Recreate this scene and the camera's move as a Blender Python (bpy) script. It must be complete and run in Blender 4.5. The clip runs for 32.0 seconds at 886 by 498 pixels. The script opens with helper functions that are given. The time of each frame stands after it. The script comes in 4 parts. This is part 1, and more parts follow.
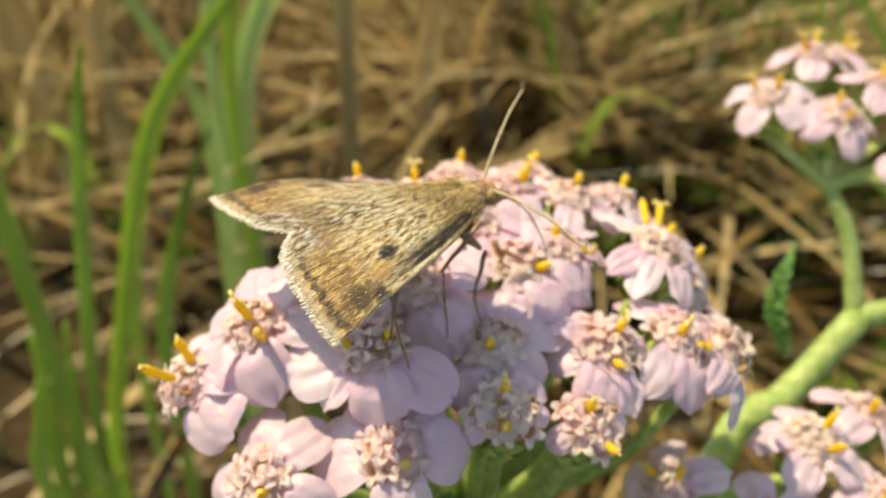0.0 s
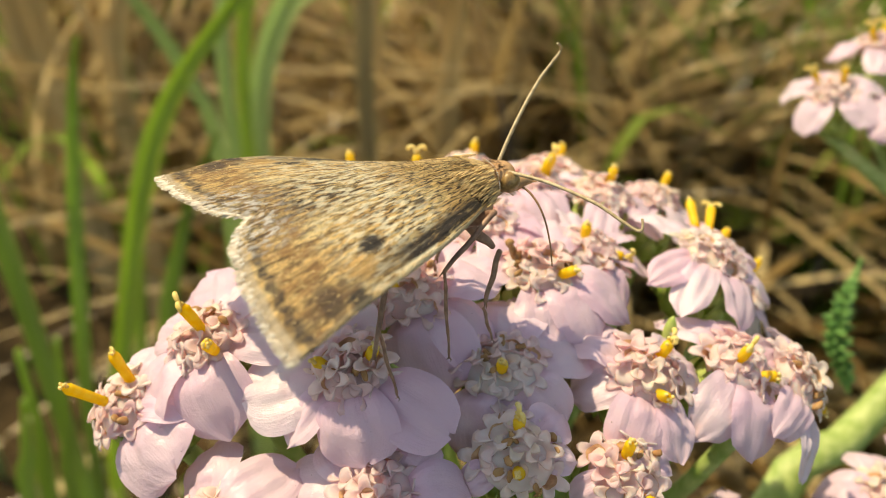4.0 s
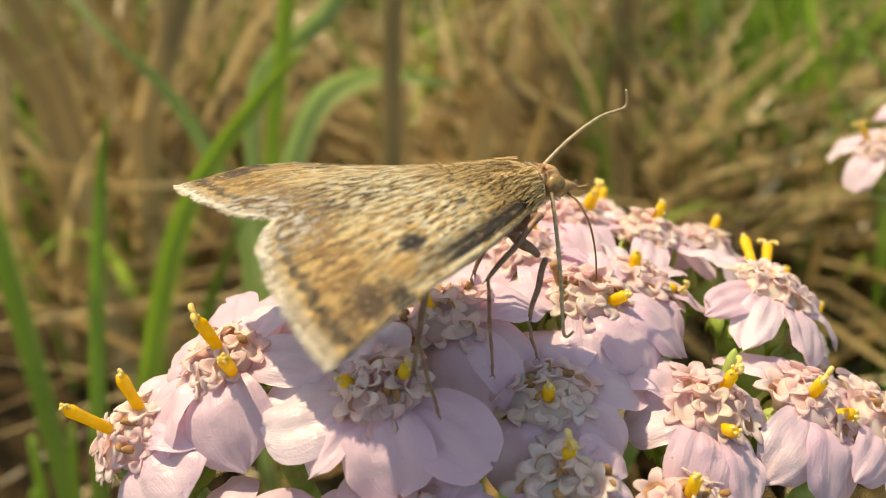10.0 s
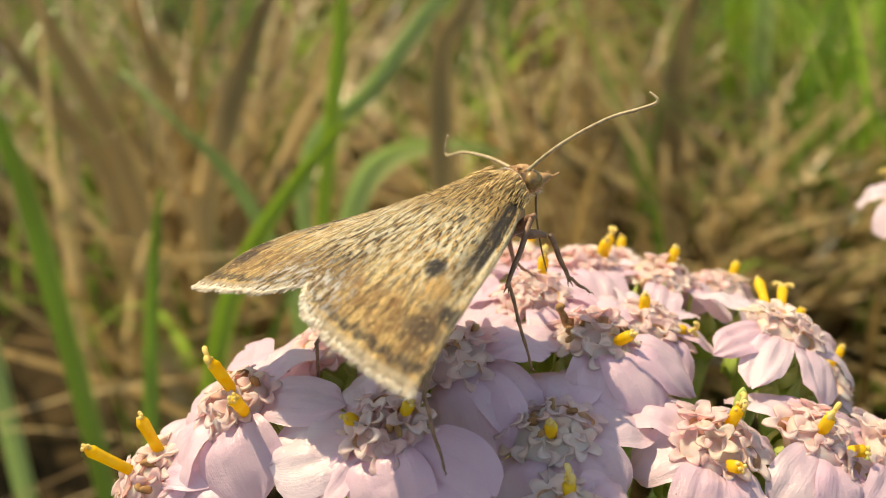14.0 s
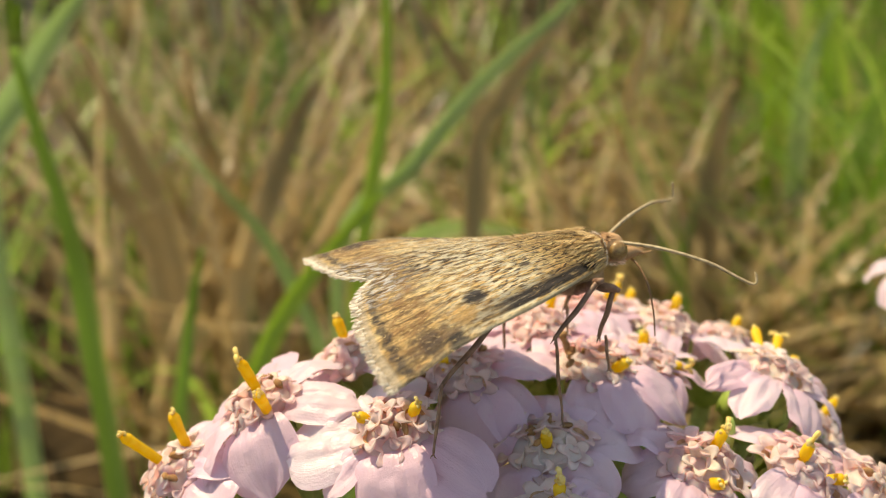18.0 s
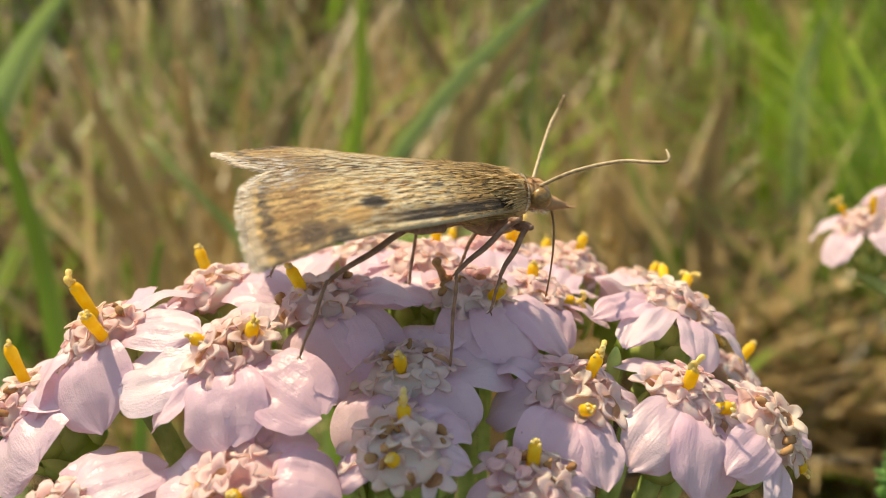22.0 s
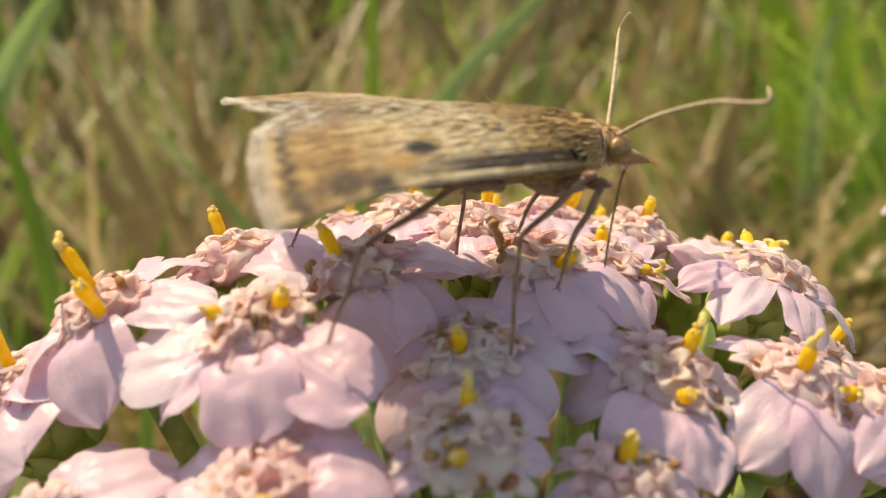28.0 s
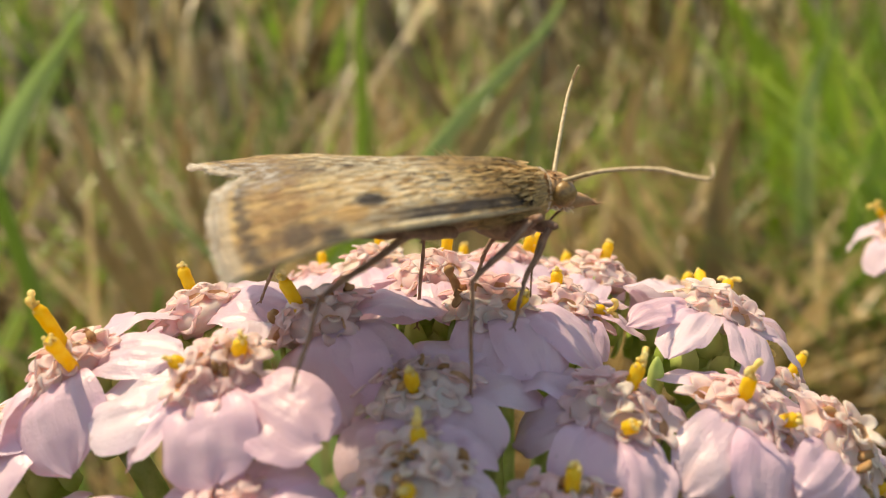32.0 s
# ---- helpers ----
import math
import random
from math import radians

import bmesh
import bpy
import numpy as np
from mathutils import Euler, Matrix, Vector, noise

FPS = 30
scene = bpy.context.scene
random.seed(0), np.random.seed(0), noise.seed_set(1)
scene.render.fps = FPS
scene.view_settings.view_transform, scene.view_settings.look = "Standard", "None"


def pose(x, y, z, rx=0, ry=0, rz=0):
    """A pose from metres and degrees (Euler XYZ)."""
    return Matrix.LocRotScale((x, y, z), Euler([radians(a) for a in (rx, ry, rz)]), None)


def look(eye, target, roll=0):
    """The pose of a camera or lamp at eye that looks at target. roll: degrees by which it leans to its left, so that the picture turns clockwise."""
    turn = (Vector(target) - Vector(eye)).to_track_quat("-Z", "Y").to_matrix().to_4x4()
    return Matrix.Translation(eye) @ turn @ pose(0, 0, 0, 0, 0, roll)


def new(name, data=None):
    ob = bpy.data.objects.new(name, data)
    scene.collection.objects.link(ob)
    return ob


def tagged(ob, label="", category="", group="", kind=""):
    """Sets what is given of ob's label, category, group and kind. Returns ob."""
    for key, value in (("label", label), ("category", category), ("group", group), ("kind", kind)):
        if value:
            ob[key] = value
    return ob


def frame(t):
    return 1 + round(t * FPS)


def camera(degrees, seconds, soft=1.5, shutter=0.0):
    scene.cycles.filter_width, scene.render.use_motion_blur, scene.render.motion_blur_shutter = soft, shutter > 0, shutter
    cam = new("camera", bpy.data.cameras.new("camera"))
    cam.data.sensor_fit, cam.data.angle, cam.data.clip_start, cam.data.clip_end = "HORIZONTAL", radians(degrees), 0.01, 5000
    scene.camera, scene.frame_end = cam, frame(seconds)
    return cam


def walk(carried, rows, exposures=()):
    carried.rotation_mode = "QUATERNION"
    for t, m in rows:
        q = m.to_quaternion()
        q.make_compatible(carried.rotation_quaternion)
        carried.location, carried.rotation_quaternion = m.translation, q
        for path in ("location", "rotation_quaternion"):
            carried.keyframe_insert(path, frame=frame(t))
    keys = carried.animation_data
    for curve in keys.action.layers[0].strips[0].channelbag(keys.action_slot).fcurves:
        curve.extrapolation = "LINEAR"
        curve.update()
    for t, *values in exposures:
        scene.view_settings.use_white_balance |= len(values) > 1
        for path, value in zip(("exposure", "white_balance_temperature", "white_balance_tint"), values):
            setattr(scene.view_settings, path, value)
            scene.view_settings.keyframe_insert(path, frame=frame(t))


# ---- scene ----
# Lengths in this file are millimetres, turned into metres by MM.
MM = 0.001


def at(x, y, z, rx=0, ry=0, rz=0):
    return pose(x * MM, y * MM, z * MM, rx, ry, rz)


# ---- camera and its walk ----
cam = camera(50.535, 32.0, soft=1.0)
cam.data.dof.use_dof = True
cam.data.dof.focus_distance = 26.4 * MM
cam.data.dof.aperture_fstop = 87.0
PATH = [
    (0.0, 0.000, -32.174, 26.997, 49.996, -0.001, -0.001),
    (0.5, 0.670, -31.693, 26.176, 49.761, -0.583, -0.044),
    (1.0, 1.214, -30.551, 25.188, 50.951, -0.353, 0.080),
    (1.5, 1.209, -30.506, 25.228, 51.371, -0.313, 0.159),
    (2.0, 2.061, -30.364, 25.160, 51.159, -0.397, 0.550),
    (2.5, 1.744, -29.679, 23.958, 51.475, 0.020, 0.953),
    (3.0, 1.759, -29.239, 23.337, 52.222, 0.479, 1.483),
    (3.5, 1.038, -28.114, 22.547, 51.653, 0.179, 1.699),
    (5.5, 0.413, -26.030, 19.774, 52.756, -0.180, 1.993),
    (6.0, 0.446, -25.693, 19.594, 53.922, 0.521, 2.573),
    (6.5, 0.119, -25.697, 19.725, 54.599, 0.510, 2.652),
    (7.0, -0.276, -25.562, 19.976, 54.643, 0.425, 2.908),
    (7.5, 0.512, -26.270, 19.187, 55.921, 0.547, 2.905),
    (8.0, 0.743, -26.312, 18.728, 56.529, 0.632, 3.057),
    (8.5, 0.977, -26.792, 18.720, 56.980, 0.631, 3.099),
    (9.0, 1.215, -27.025, 18.629, 57.228, 0.512, 3.396),
    (9.5, 0.603, -27.276, 17.767, 58.126, 0.499, 3.252),
    (10.0, 0.211, -27.033, 17.914, 58.719, 0.419, 3.279),
    (10.5, 0.849, -27.719, 17.375, 59.396, 0.913, 3.693),
    (11.0, 1.544, -27.826, 17.514, 59.617, 1.186, 3.985),
    (11.5, 3.547, -28.221, 18.192, 60.061, 1.940, 4.550),
    (12.0, 4.056, -28.772, 17.995, 60.794, 2.231, 4.998),
    (12.5, 3.275, -28.732, 17.609, 61.136, 2.275, 5.175),
    (13.0, 3.203, -28.331, 17.562, 61.506, 2.633, 5.515),
    (13.5, 2.075, -28.369, 17.455, 62.299, 2.690, 5.583),
    (14.0, 1.907, -28.080, 17.611, 63.114, 3.158, 5.951),
    (14.5, 1.858, -28.359, 17.770, 64.036, 3.189, 6.366),
    (16.5, 4.518, -31.251, 15.325, 67.644, 1.907, 8.502),
    (17.0, 3.921, -31.386, 15.817, 67.802, 1.799, 8.751),
    (17.5, 4.227, -31.534, 17.196, 67.798, 1.621, 9.101),
    (18.0, 2.946, -31.323, 16.814, 68.828, 1.469, 9.053),
    (18.5, 3.649, -30.893, 15.830, 69.379, 1.521, 8.879),
    (19.0, 4.376, -31.177, 15.989, 69.768, 1.542, 8.898),
    (19.5, 5.618, -31.428, 15.087, 70.140, 1.665, 9.072),
    (20.0, 7.470, -31.452, 15.474, 70.318, 2.114, 9.083),
    (20.5, 7.716, -31.348, 15.383, 70.155, 2.178, 9.109),
    (21.0, 7.382, -30.826, 14.883, 69.934, 2.099, 9.371),
    (21.5, 7.578, -30.532, 13.642, 70.147, 2.162, 9.376),
    (22.0, 7.186, -29.530, 12.857, 70.221, 2.130, 9.560),
    (22.5, 7.756, -28.865, 12.235, 70.091, 2.144, 9.508),
    (23.0, 7.803, -28.900, 11.963, 70.265, 2.095, 9.543),
    (23.5, 8.077, -28.693, 11.847, 70.364, 2.313, 9.491),
    (24.0, 7.906, -28.659, 12.044, 70.199, 2.143, 9.467),
    (24.5, 7.720, -28.574, 11.617, 70.199, 1.983, 9.616),
    (25.0, 6.292, -28.029, 11.207, 70.297, 1.878, 9.544),
    (25.5, 5.481, -27.907, 11.568, 70.174, 1.654, 9.720),
    (26.0, 4.925, -27.749, 10.997, 70.247, 1.479, 9.814),
    (26.5, 4.934, -26.934, 10.897, 69.947, 1.684, 9.858),
    (28.5, 5.096, -26.009, 10.433, 70.172, 2.945, 9.562),
    (29.0, 4.663, -25.986, 10.962, 70.726, 3.409, 9.461),
    (29.5, 5.496, -25.890, 10.673, 70.841, 3.637, 9.515),
    (30.0, 6.481, -25.792, 9.862, 71.479, 4.122, 9.414),
    (30.5, 6.951, -26.265, 10.760, 71.759, 3.978, 9.325),
    (31.0, 8.095, -26.646, 11.297, 72.341, 4.357, 9.494),
    (31.5, 7.963, -27.039, 10.667, 72.907, 4.509, 9.394),
    (32.0, 6.492, -26.933, 10.607, 73.303, 4.347, 9.275),
]
walk(cam, [(r[0], at(*r[1:])) for r in PATH], exposures=[(0, 0.08, 8700, 1), (5, 0.0, 9300, 4), (14, 0.02, 9300, 5), (22, 0.03, 9100, 8), (32, 0.0, 9100, 9)])

# ---- world and sun ----
SUN = Vector((-0.41, 0.24, 0.88)).normalized()
world = bpy.data.worlds.new("sky")
scene.world = world
world.use_nodes = True
wn = world.node_tree.nodes
sky = wn.new("ShaderNodeTexSky")
sky.sky_type, sky.sun_disc = "NISHITA", False
sky.sun_elevation = math.asin(SUN.z)
sky.sun_rotation = math.atan2(SUN.x, SUN.y)
world.node_tree.links.new(sky.outputs[0], wn["Background"].inputs[0])
wn["Background"].inputs[1].default_value = 0.21
sun = new("sun", bpy.data.lights.new("sun", "SUN"))
sun.data.energy, sun.data.angle, sun.data.color = 5.15, radians(0.6), (1.0, 0.93, 0.79)
sun.matrix_world = look(SUN * 2, (0, 0, 0))


# ---- materials ----
def material(name, rough=0.6):
    m = bpy.data.materials.new(name)
    m.use_nodes = True
    t = m.node_tree
    b = t.nodes["Principled BSDF"]
    b.inputs["Roughness"].default_value = rough
    return m, t, b


def node(t, kind, **inputs):
    n = t.nodes.new(kind)
    for k, v in inputs.items():
        n.inputs[k.replace("_", " ")].default_value = v
    return n


def mapped(t, scale, space="Object"):
    c = t.nodes.new("ShaderNodeTexCoord")
    m = t.nodes.new("ShaderNodeMapping")
    m.inputs["Scale"].default_value = scale if isinstance(scale, tuple) else (scale,) * 3
    t.links.new(c.outputs[space], m.inputs["Vector"])
    return m.outputs["Vector"]


def noise_of(t, vector, scale, detail=3.0, rough=0.55):
    n = node(t, "ShaderNodeTexNoise", Scale=scale, Detail=detail, Roughness=rough)
    t.links.new(vector, n.inputs["Vector"])
    return n.outputs["Fac"]


def ramp(t, fac, *stops):
    r = t.nodes.new("ShaderNodeValToRGB")
    e = r.color_ramp.elements
    while len(e) < len(stops):
        e.new(0.5)
    for el, (p, c) in zip(e, stops):
        el.position = p
        el.color = (*c, 1) if isinstance(c, tuple) else (c, c, c, 1)
    t.links.new(fac, r.inputs["Fac"])
    return r.outputs["Color"]


def mix(t, fac, a, b, blend="MIX"):
    n = t.nodes.new("ShaderNodeMix")
    n.data_type, n.blend_type = "RGBA", blend
    for sock, v in ((n.inputs[0], fac), (n.inputs[6], a), (n.inputs[7], b)):
        if isinstance(v, (int, float)):
            sock.default_value = v
        elif isinstance(v, tuple):
            sock.default_value = (*v, 1)
        else:
            t.links.new(v, sock)
    return n.outputs[2]


def calc(t, op, a, b=None):
    n = t.nodes.new("ShaderNodeMath")
    n.operation = op
    for sock, v in zip(n.inputs, (a, b)):
        if isinstance(v, (int, float)):
            sock.default_value = v
        elif v is not None:
            t.links.new(v, sock)
    return n.outputs[0]


def bump(t, b, fac, height, strength=0.6):
    n = node(t, "ShaderNodeBump", Strength=strength, Distance=height * MM)
    t.links.new(fac, n.inputs["Height"])
    t.links.new(n.outputs["Normal"], b.inputs["Normal"])


def translucent(t, b, colour, amount):
    """Thin tissue that lets some light through."""
    tr = t.nodes.new("ShaderNodeBsdfTranslucent")
    if isinstance(colour, tuple):
        tr.inputs["Color"].default_value = (*colour, 1)
    else:
        t.links.new(colour, tr.inputs["Color"])
    mx = t.nodes.new("ShaderNodeMixShader")
    mx.inputs[0].default_value = amount
    t.links.new(b.outputs[0], mx.inputs[1])
    t.links.new(tr.outputs[0], mx.inputs[2])
    t.links.new(mx.outputs[0], t.nodes["Material Output"].inputs[0])


def random_of(t):
    return t.nodes.new("ShaderNodeObjectInfo").outputs["Random"]


def island_of(t):
    return t.nodes.new("ShaderNodeNewGeometry").outputs["Random Per Island"]


def petal_material():
    m, t, b = material("petal", 0.32)
    tint = ramp(t, random_of(t), (0.0, (0.83, 0.57, 0.69)), (0.3, (0.87, 0.69, 0.78)), (0.6, (0.85, 0.61, 0.73)), (1.0, (0.90, 0.78, 0.84)))
    uv = mapped(t, (2.0, 20.0, 1.0), "UV")
    veins = noise_of(t, uv, 1.0, 3.0)
    blotch = noise_of(t, mapped(t, 900.0), 1.0, 4.0)
    c = mix(t, ramp(t, blotch, (0.40, 0.0), (0.70, 0.6)), tint, (0.80, 0.56, 0.71))
    c = mix(t, ramp(t, veins, (0.55, 0.0), (0.8, 0.25)), c, (0.74, 0.48, 0.63))
    speck = noise_of(t, mapped(t, 9000.0), 1.0, 1.0)
    c = mix(t, ramp(t, speck, (0.80, 0.0), (0.82, 0.7)), c, (0.25, 0.12, 0.10))
    t.links.new(c, b.inputs["Base Color"])
    cells = t.nodes.new("ShaderNodeTexVoronoi")
    cells.inputs["Scale"].default_value = 19000.0
    t.links.new(mapped(t, 1.0), cells.inputs["Vector"])
    lump = calc(t, "ADD", noise_of(t, mapped(t, 1700.0), 1.0, 3.0, 0.6), calc(t, "MULTIPLY", noise_of(t, mapped(t, 5200.0), 1.0, 3.0, 0.65), 0.55))
    bump(t, b, calc(t, "ADD", calc(t, "ADD", calc(t, "MULTIPLY", veins, 0.8), lump), calc(t, "MULTIPLY", cells.outputs["Distance"], 0.15)), 0.06, 0.6)
    b.inputs["Sheen Weight"].default_value = 0.15
    translucent(t, b, c, 0.36)
    return m


def disc_material():
    m, t, b = material("disc_floret", 0.5)
    isl = calc(t, "FRACT", calc(t, "ADD", island_of(t), random_of(t)))
    c = ramp(t, isl, (0.0, (0.98, 0.79, 0.77)), (0.4, (0.99, 0.88, 0.83)), (0.75, (0.98, 0.73, 0.74)), (1.0, (0.99, 0.88, 0.76)))
    n = noise_of(t, mapped(t, 2500.0), 1.0, 3.0)
    c = mix(t, ramp(t, n, (0.45, 0.0), (0.8, 0.2)), c, (0.80, 0.50, 0.44))
    t.links.new(c, b.inputs["Base Color"])
    bump(t, b, n, 0.015, 0.4)
    b.inputs["Subsurface Weight"].default_value = 0.5
    b.inputs["Subsurface Radius"].default_value = (1.0, 0.55, 0.45)
    b.inputs["Subsurface Scale"].default_value = 0.45 * MM
    translucent(t, b, c, 0.5)
    return m


def plain_material(name, low, high, scale, rough=0.6, thin=0.0, height=0.05, vary=0.0):
    m, t, b = material(name, rough)
    n = noise_of(t, mapped(t, scale), 1.0, 4.0)
    c = mix(t, ramp(t, n, (0.3, 0.0), (0.7, 1.0)), low, high)
    if vary:
        c = mix(t, vary, c, ramp(t, island_of(t), (0.0, low), (0.5, high), (1.0, tuple(min(1, v * 1.3) for v in high))))
    t.links.new(c, b.inputs["Base Color"])
    bump(t, b, n, height)
    if thin:
        translucent(t, b, c, thin)
    return m


def blade_material(name, stops, thin, low=0.5):
    """Grass: each blade its own tint, with lengthwise ribs."""
    m, t, b = material(name, 0.3)
    c = ramp(t, island_of(t), *stops)
    n = noise_of(t, mapped(t, (0.6, 30.0, 1.0), "UV"), 1.0, 3.0)
    c = mix(t, ramp(t, n, (0.3, 0.0), (0.8, 0.45)), c, mix(t, 0.5, c, (0.02, 0.02, 0.01)))
    # Noise patches darken the colour, standing in for shaded gaps between clumps.
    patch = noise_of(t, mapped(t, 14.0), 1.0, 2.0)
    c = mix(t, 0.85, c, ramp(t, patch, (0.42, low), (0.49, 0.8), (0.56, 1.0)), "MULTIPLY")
    t.links.new(c, b.inputs["Base Color"])
    translucent(t, b, c, thin)
    return m


PETAL = petal_material()
DISC = disc_material()
STAMEN = plain_material("stamen", (0.97, 0.63, 0.02), (0.99, 0.78, 0.08), 3000.0, 0.5, 0.5)
POLLEN = plain_material("pollen", (0.93, 0.70, 0.18), (0.96, 0.86, 0.45), 4000.0, 0.7, 0.4)
HUSK = plain_material("husk", (0.30, 0.14, 0.05), (0.55, 0.32, 0.14), 2500.0, 0.7, 0.15)
THROAT = plain_material("tube_throat", (0.48, 0.24, 0.12), (0.82, 0.55, 0.32), 4000.0, 0.6, 0.2)
GREEN = plain_material("involucre", (0.34, 0.50, 0.08), (0.64, 0.74, 0.26), 900.0, 0.45, 0.4, 0.08, 0.4)
STEM = plain_material("stem", (0.26, 0.38, 0.08), (0.54, 0.62, 0.24), 1400.0, 0.55, 0.2, 0.12)
LEAF = plain_material("yarrow_leaf", (0.09, 0.24, 0.05), (0.22, 0.42, 0.12), 700.0, 0.5, 0.2, 0.1, 0.5)
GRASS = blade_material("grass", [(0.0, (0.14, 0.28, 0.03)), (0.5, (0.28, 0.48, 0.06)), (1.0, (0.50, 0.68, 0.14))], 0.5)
# Pale green blades; sun and sky sheen on them is put into the colour.
PALE = blade_material("sheen_grass", [(0.0, (0.48, 0.68, 0.20)), (1.0, (0.68, 0.82, 0.38))], 0.55, 0.9)
# Lighter copy of GRASS; the sunshine on these blades is in the colour.
BRIGHT = blade_material("painted_sun_grass", [(0.0, (0.42, 0.62, 0.07)), (1.0, (0.62, 0.80, 0.15))], 0.55, 0.85)
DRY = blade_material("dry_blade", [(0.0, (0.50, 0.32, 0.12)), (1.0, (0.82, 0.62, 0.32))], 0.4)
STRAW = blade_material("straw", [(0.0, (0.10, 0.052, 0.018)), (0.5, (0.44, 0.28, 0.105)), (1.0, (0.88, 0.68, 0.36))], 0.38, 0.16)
# Lighter straw for the far field; its brighter light is put into the colour.
LIT_STRAW = blade_material("lit_far_straw", [(0.0, (0.15, 0.10, 0.042)), (0.45, (0.45, 0.33, 0.15)), (1.0, (0.95, 0.82, 0.54))], 0.4, 0.18)
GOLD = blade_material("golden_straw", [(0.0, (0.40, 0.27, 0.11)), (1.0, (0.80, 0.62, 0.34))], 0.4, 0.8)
SOIL = plain_material("soil", (0.018, 0.012, 0.006), (0.070, 0.046, 0.022), 60.0, 0.95, 0.0, 4.0)
SOIL.node_tree.nodes["Principled BSDF"].inputs["Specular IOR Level"].default_value = 0.1


# ---- mesh helpers ----
def part(name, bm, mat, parent=None, label="", smooth=True):
    """One mesh object out of a bmesh in millimetres."""
    me = bpy.data.meshes.new(name)
    bmesh.ops.scale(bm, vec=(MM, MM, MM), verts=bm.verts)
    bmesh.ops.recalc_face_normals(bm, faces=bm.faces)
    bm.to_mesh(me)
    bm.free()
    me.materials.append(mat)
    if smooth:
        me.shade_smooth()
    ob = new(name, me)
    ob.parent = parent
    if label:
        tagged(ob, label)
    return ob


def sheet(bm, grid, thick=0.0, uvs=True):
    """A skin over rows of points; with a thickness it becomes a closed plate."""
    nu, nv = len(grid), len(grid[0])
    uv = bm.loops.layers.uv.verify()

    def skin(g, flip):
        vs = [[bm.verts.new(p) for p in row] for row in g]
        for i in range(nu - 1):
            for j in range(nv - 1):
                q = [(i, j), (i + 1, j), (i + 1, j + 1), (i, j + 1)]
                q = q[::-1] if flip else q
                f = bm.faces.new([vs[a][c] for a, c in q])
                for lp, (a, c) in zip(f.loops, q):
                    lp[uv].uv = (a / (nu - 1), c / (nv - 1))
        return vs

    top = skin(grid, False)
    if thick:
        low = []
        for i in range(nu):
            row = []
            for j in range(nv):
                a = Vector(grid[min(i + 1, nu - 1)][j]) - Vector(grid[max(i - 1, 0)][j])
                c = Vector(grid[i][min(j + 1, nv - 1)]) - Vector(grid[i][max(j - 1, 0)])
                n = a.cross(c)
                n = n.normalized() if n.length > 1e-9 else Vector((0, 0, 1))
                edge = min(i, nu - 1 - i, j, nv - 1 - j)
                row.append(Vector(grid[i][j]) - n * thick * (0.35 if edge == 0 else 1.0))
            low.append(row)
        bot = skin(low, True)
        ring = [(i, 0) for i in range(nu)] + [(nu - 1, j) for j in range(1, nv)]
        ring += [(i, nv - 1) for i in range(nu - 2, -1, -1)] + [(0, j) for j in range(nv - 2, 0, -1)]
        for (a, c), (e, f) in zip(ring, ring[1:] + ring[:1]):
            try:
                bm.faces.new([top[a][c], top[e][f], bot[e][f], bot[a][c]])
            except ValueError:
                pass
    return bm


def tube(bm, path, radii, sides=8, cap=True):
    """A round rod along points."""
    pts = [Vector(p) for p in path]
    rings = []
    ref = Vector((0.13, 0.91, 0.37))
    for i, p in enumerate(pts):
        d = (pts[min(i + 1, len(pts) - 1)] - pts[max(i - 1, 0)]).normalized()
        a = d.cross(ref).normalized()
        c = d.cross(a)
        rings.append([bm.verts.new(p + radii[i] * (math.cos(k * math.tau / sides) * a + math.sin(k * math.tau / sides) * c)) for k in range(sides)])
    for r, s in zip(rings, rings[1:]):
        for k in range(sides):
            bm.faces.new([r[k], r[(k + 1) % sides], s[(k + 1) % sides], s[k]])
    if cap:
        bm.faces.new(rings[0])
        bm.faces.new(rings[-1])
    return bm


def blob(bm, centre, radii, turn=None, u=12, v=8, rough=0.0, seed=0):
    got = bmesh.ops.create_uvsphere(bm, u_segments=u, v_segments=v, radius=1.0)["verts"]
    for w in got:
        k = 1 + rough * noise.noise(w.co * 3 + Vector((seed, 0, 0)))
        p = Vector((w.co.x * radii[0], w.co.y * radii[1], w.co.z * radii[2])) * k
        w.co = (turn @ p if turn else p) + Vector(centre)
    return bm


def bend(points, steps):
    """A smooth curve through a few points."""
    pts = [Vector(p) for p in points]
    pts = [pts[0] * 2 - pts[1]] + pts + [pts[-1] * 2 - pts[-2]]
    out = []
    n = len(pts) - 3
    for s in range(steps + 1):
        x = s / steps * n
        i = min(int(x), n - 1)
        f = x - i
        a, b, c, d = pts[i : i + 4]
        out.append(0.5 * (2 * b + (c - a) * f + (2 * a - 5 * b + 4 * c - d) * f**2 + (3 * b - a - 3 * c + d) * f**3))
    return out


# ---- ground and meadow ----
GROUND = -150.0


def ground():
    bm = bmesh.new()
    edges = [-400000, -20000, -2000, -600] + [-400 + 40 * i for i in range(21)] + [600, 2000, 20000, 400000]
    grid = [[(x, y, GROUND + (9 * noise.noise((x * 0.012, y * 0.012, 0)) + 4 * noise.noise((x * 0.05, y * 0.05, 3)) if abs(x) < 700 and abs(y) < 700 else 0)) for y in edges] for x in edges]
    sheet(bm, grid)
    return tagged(part("ground", bm, SOIL), "dark brown soil under dry straw and grass", "ground", kind="structure")


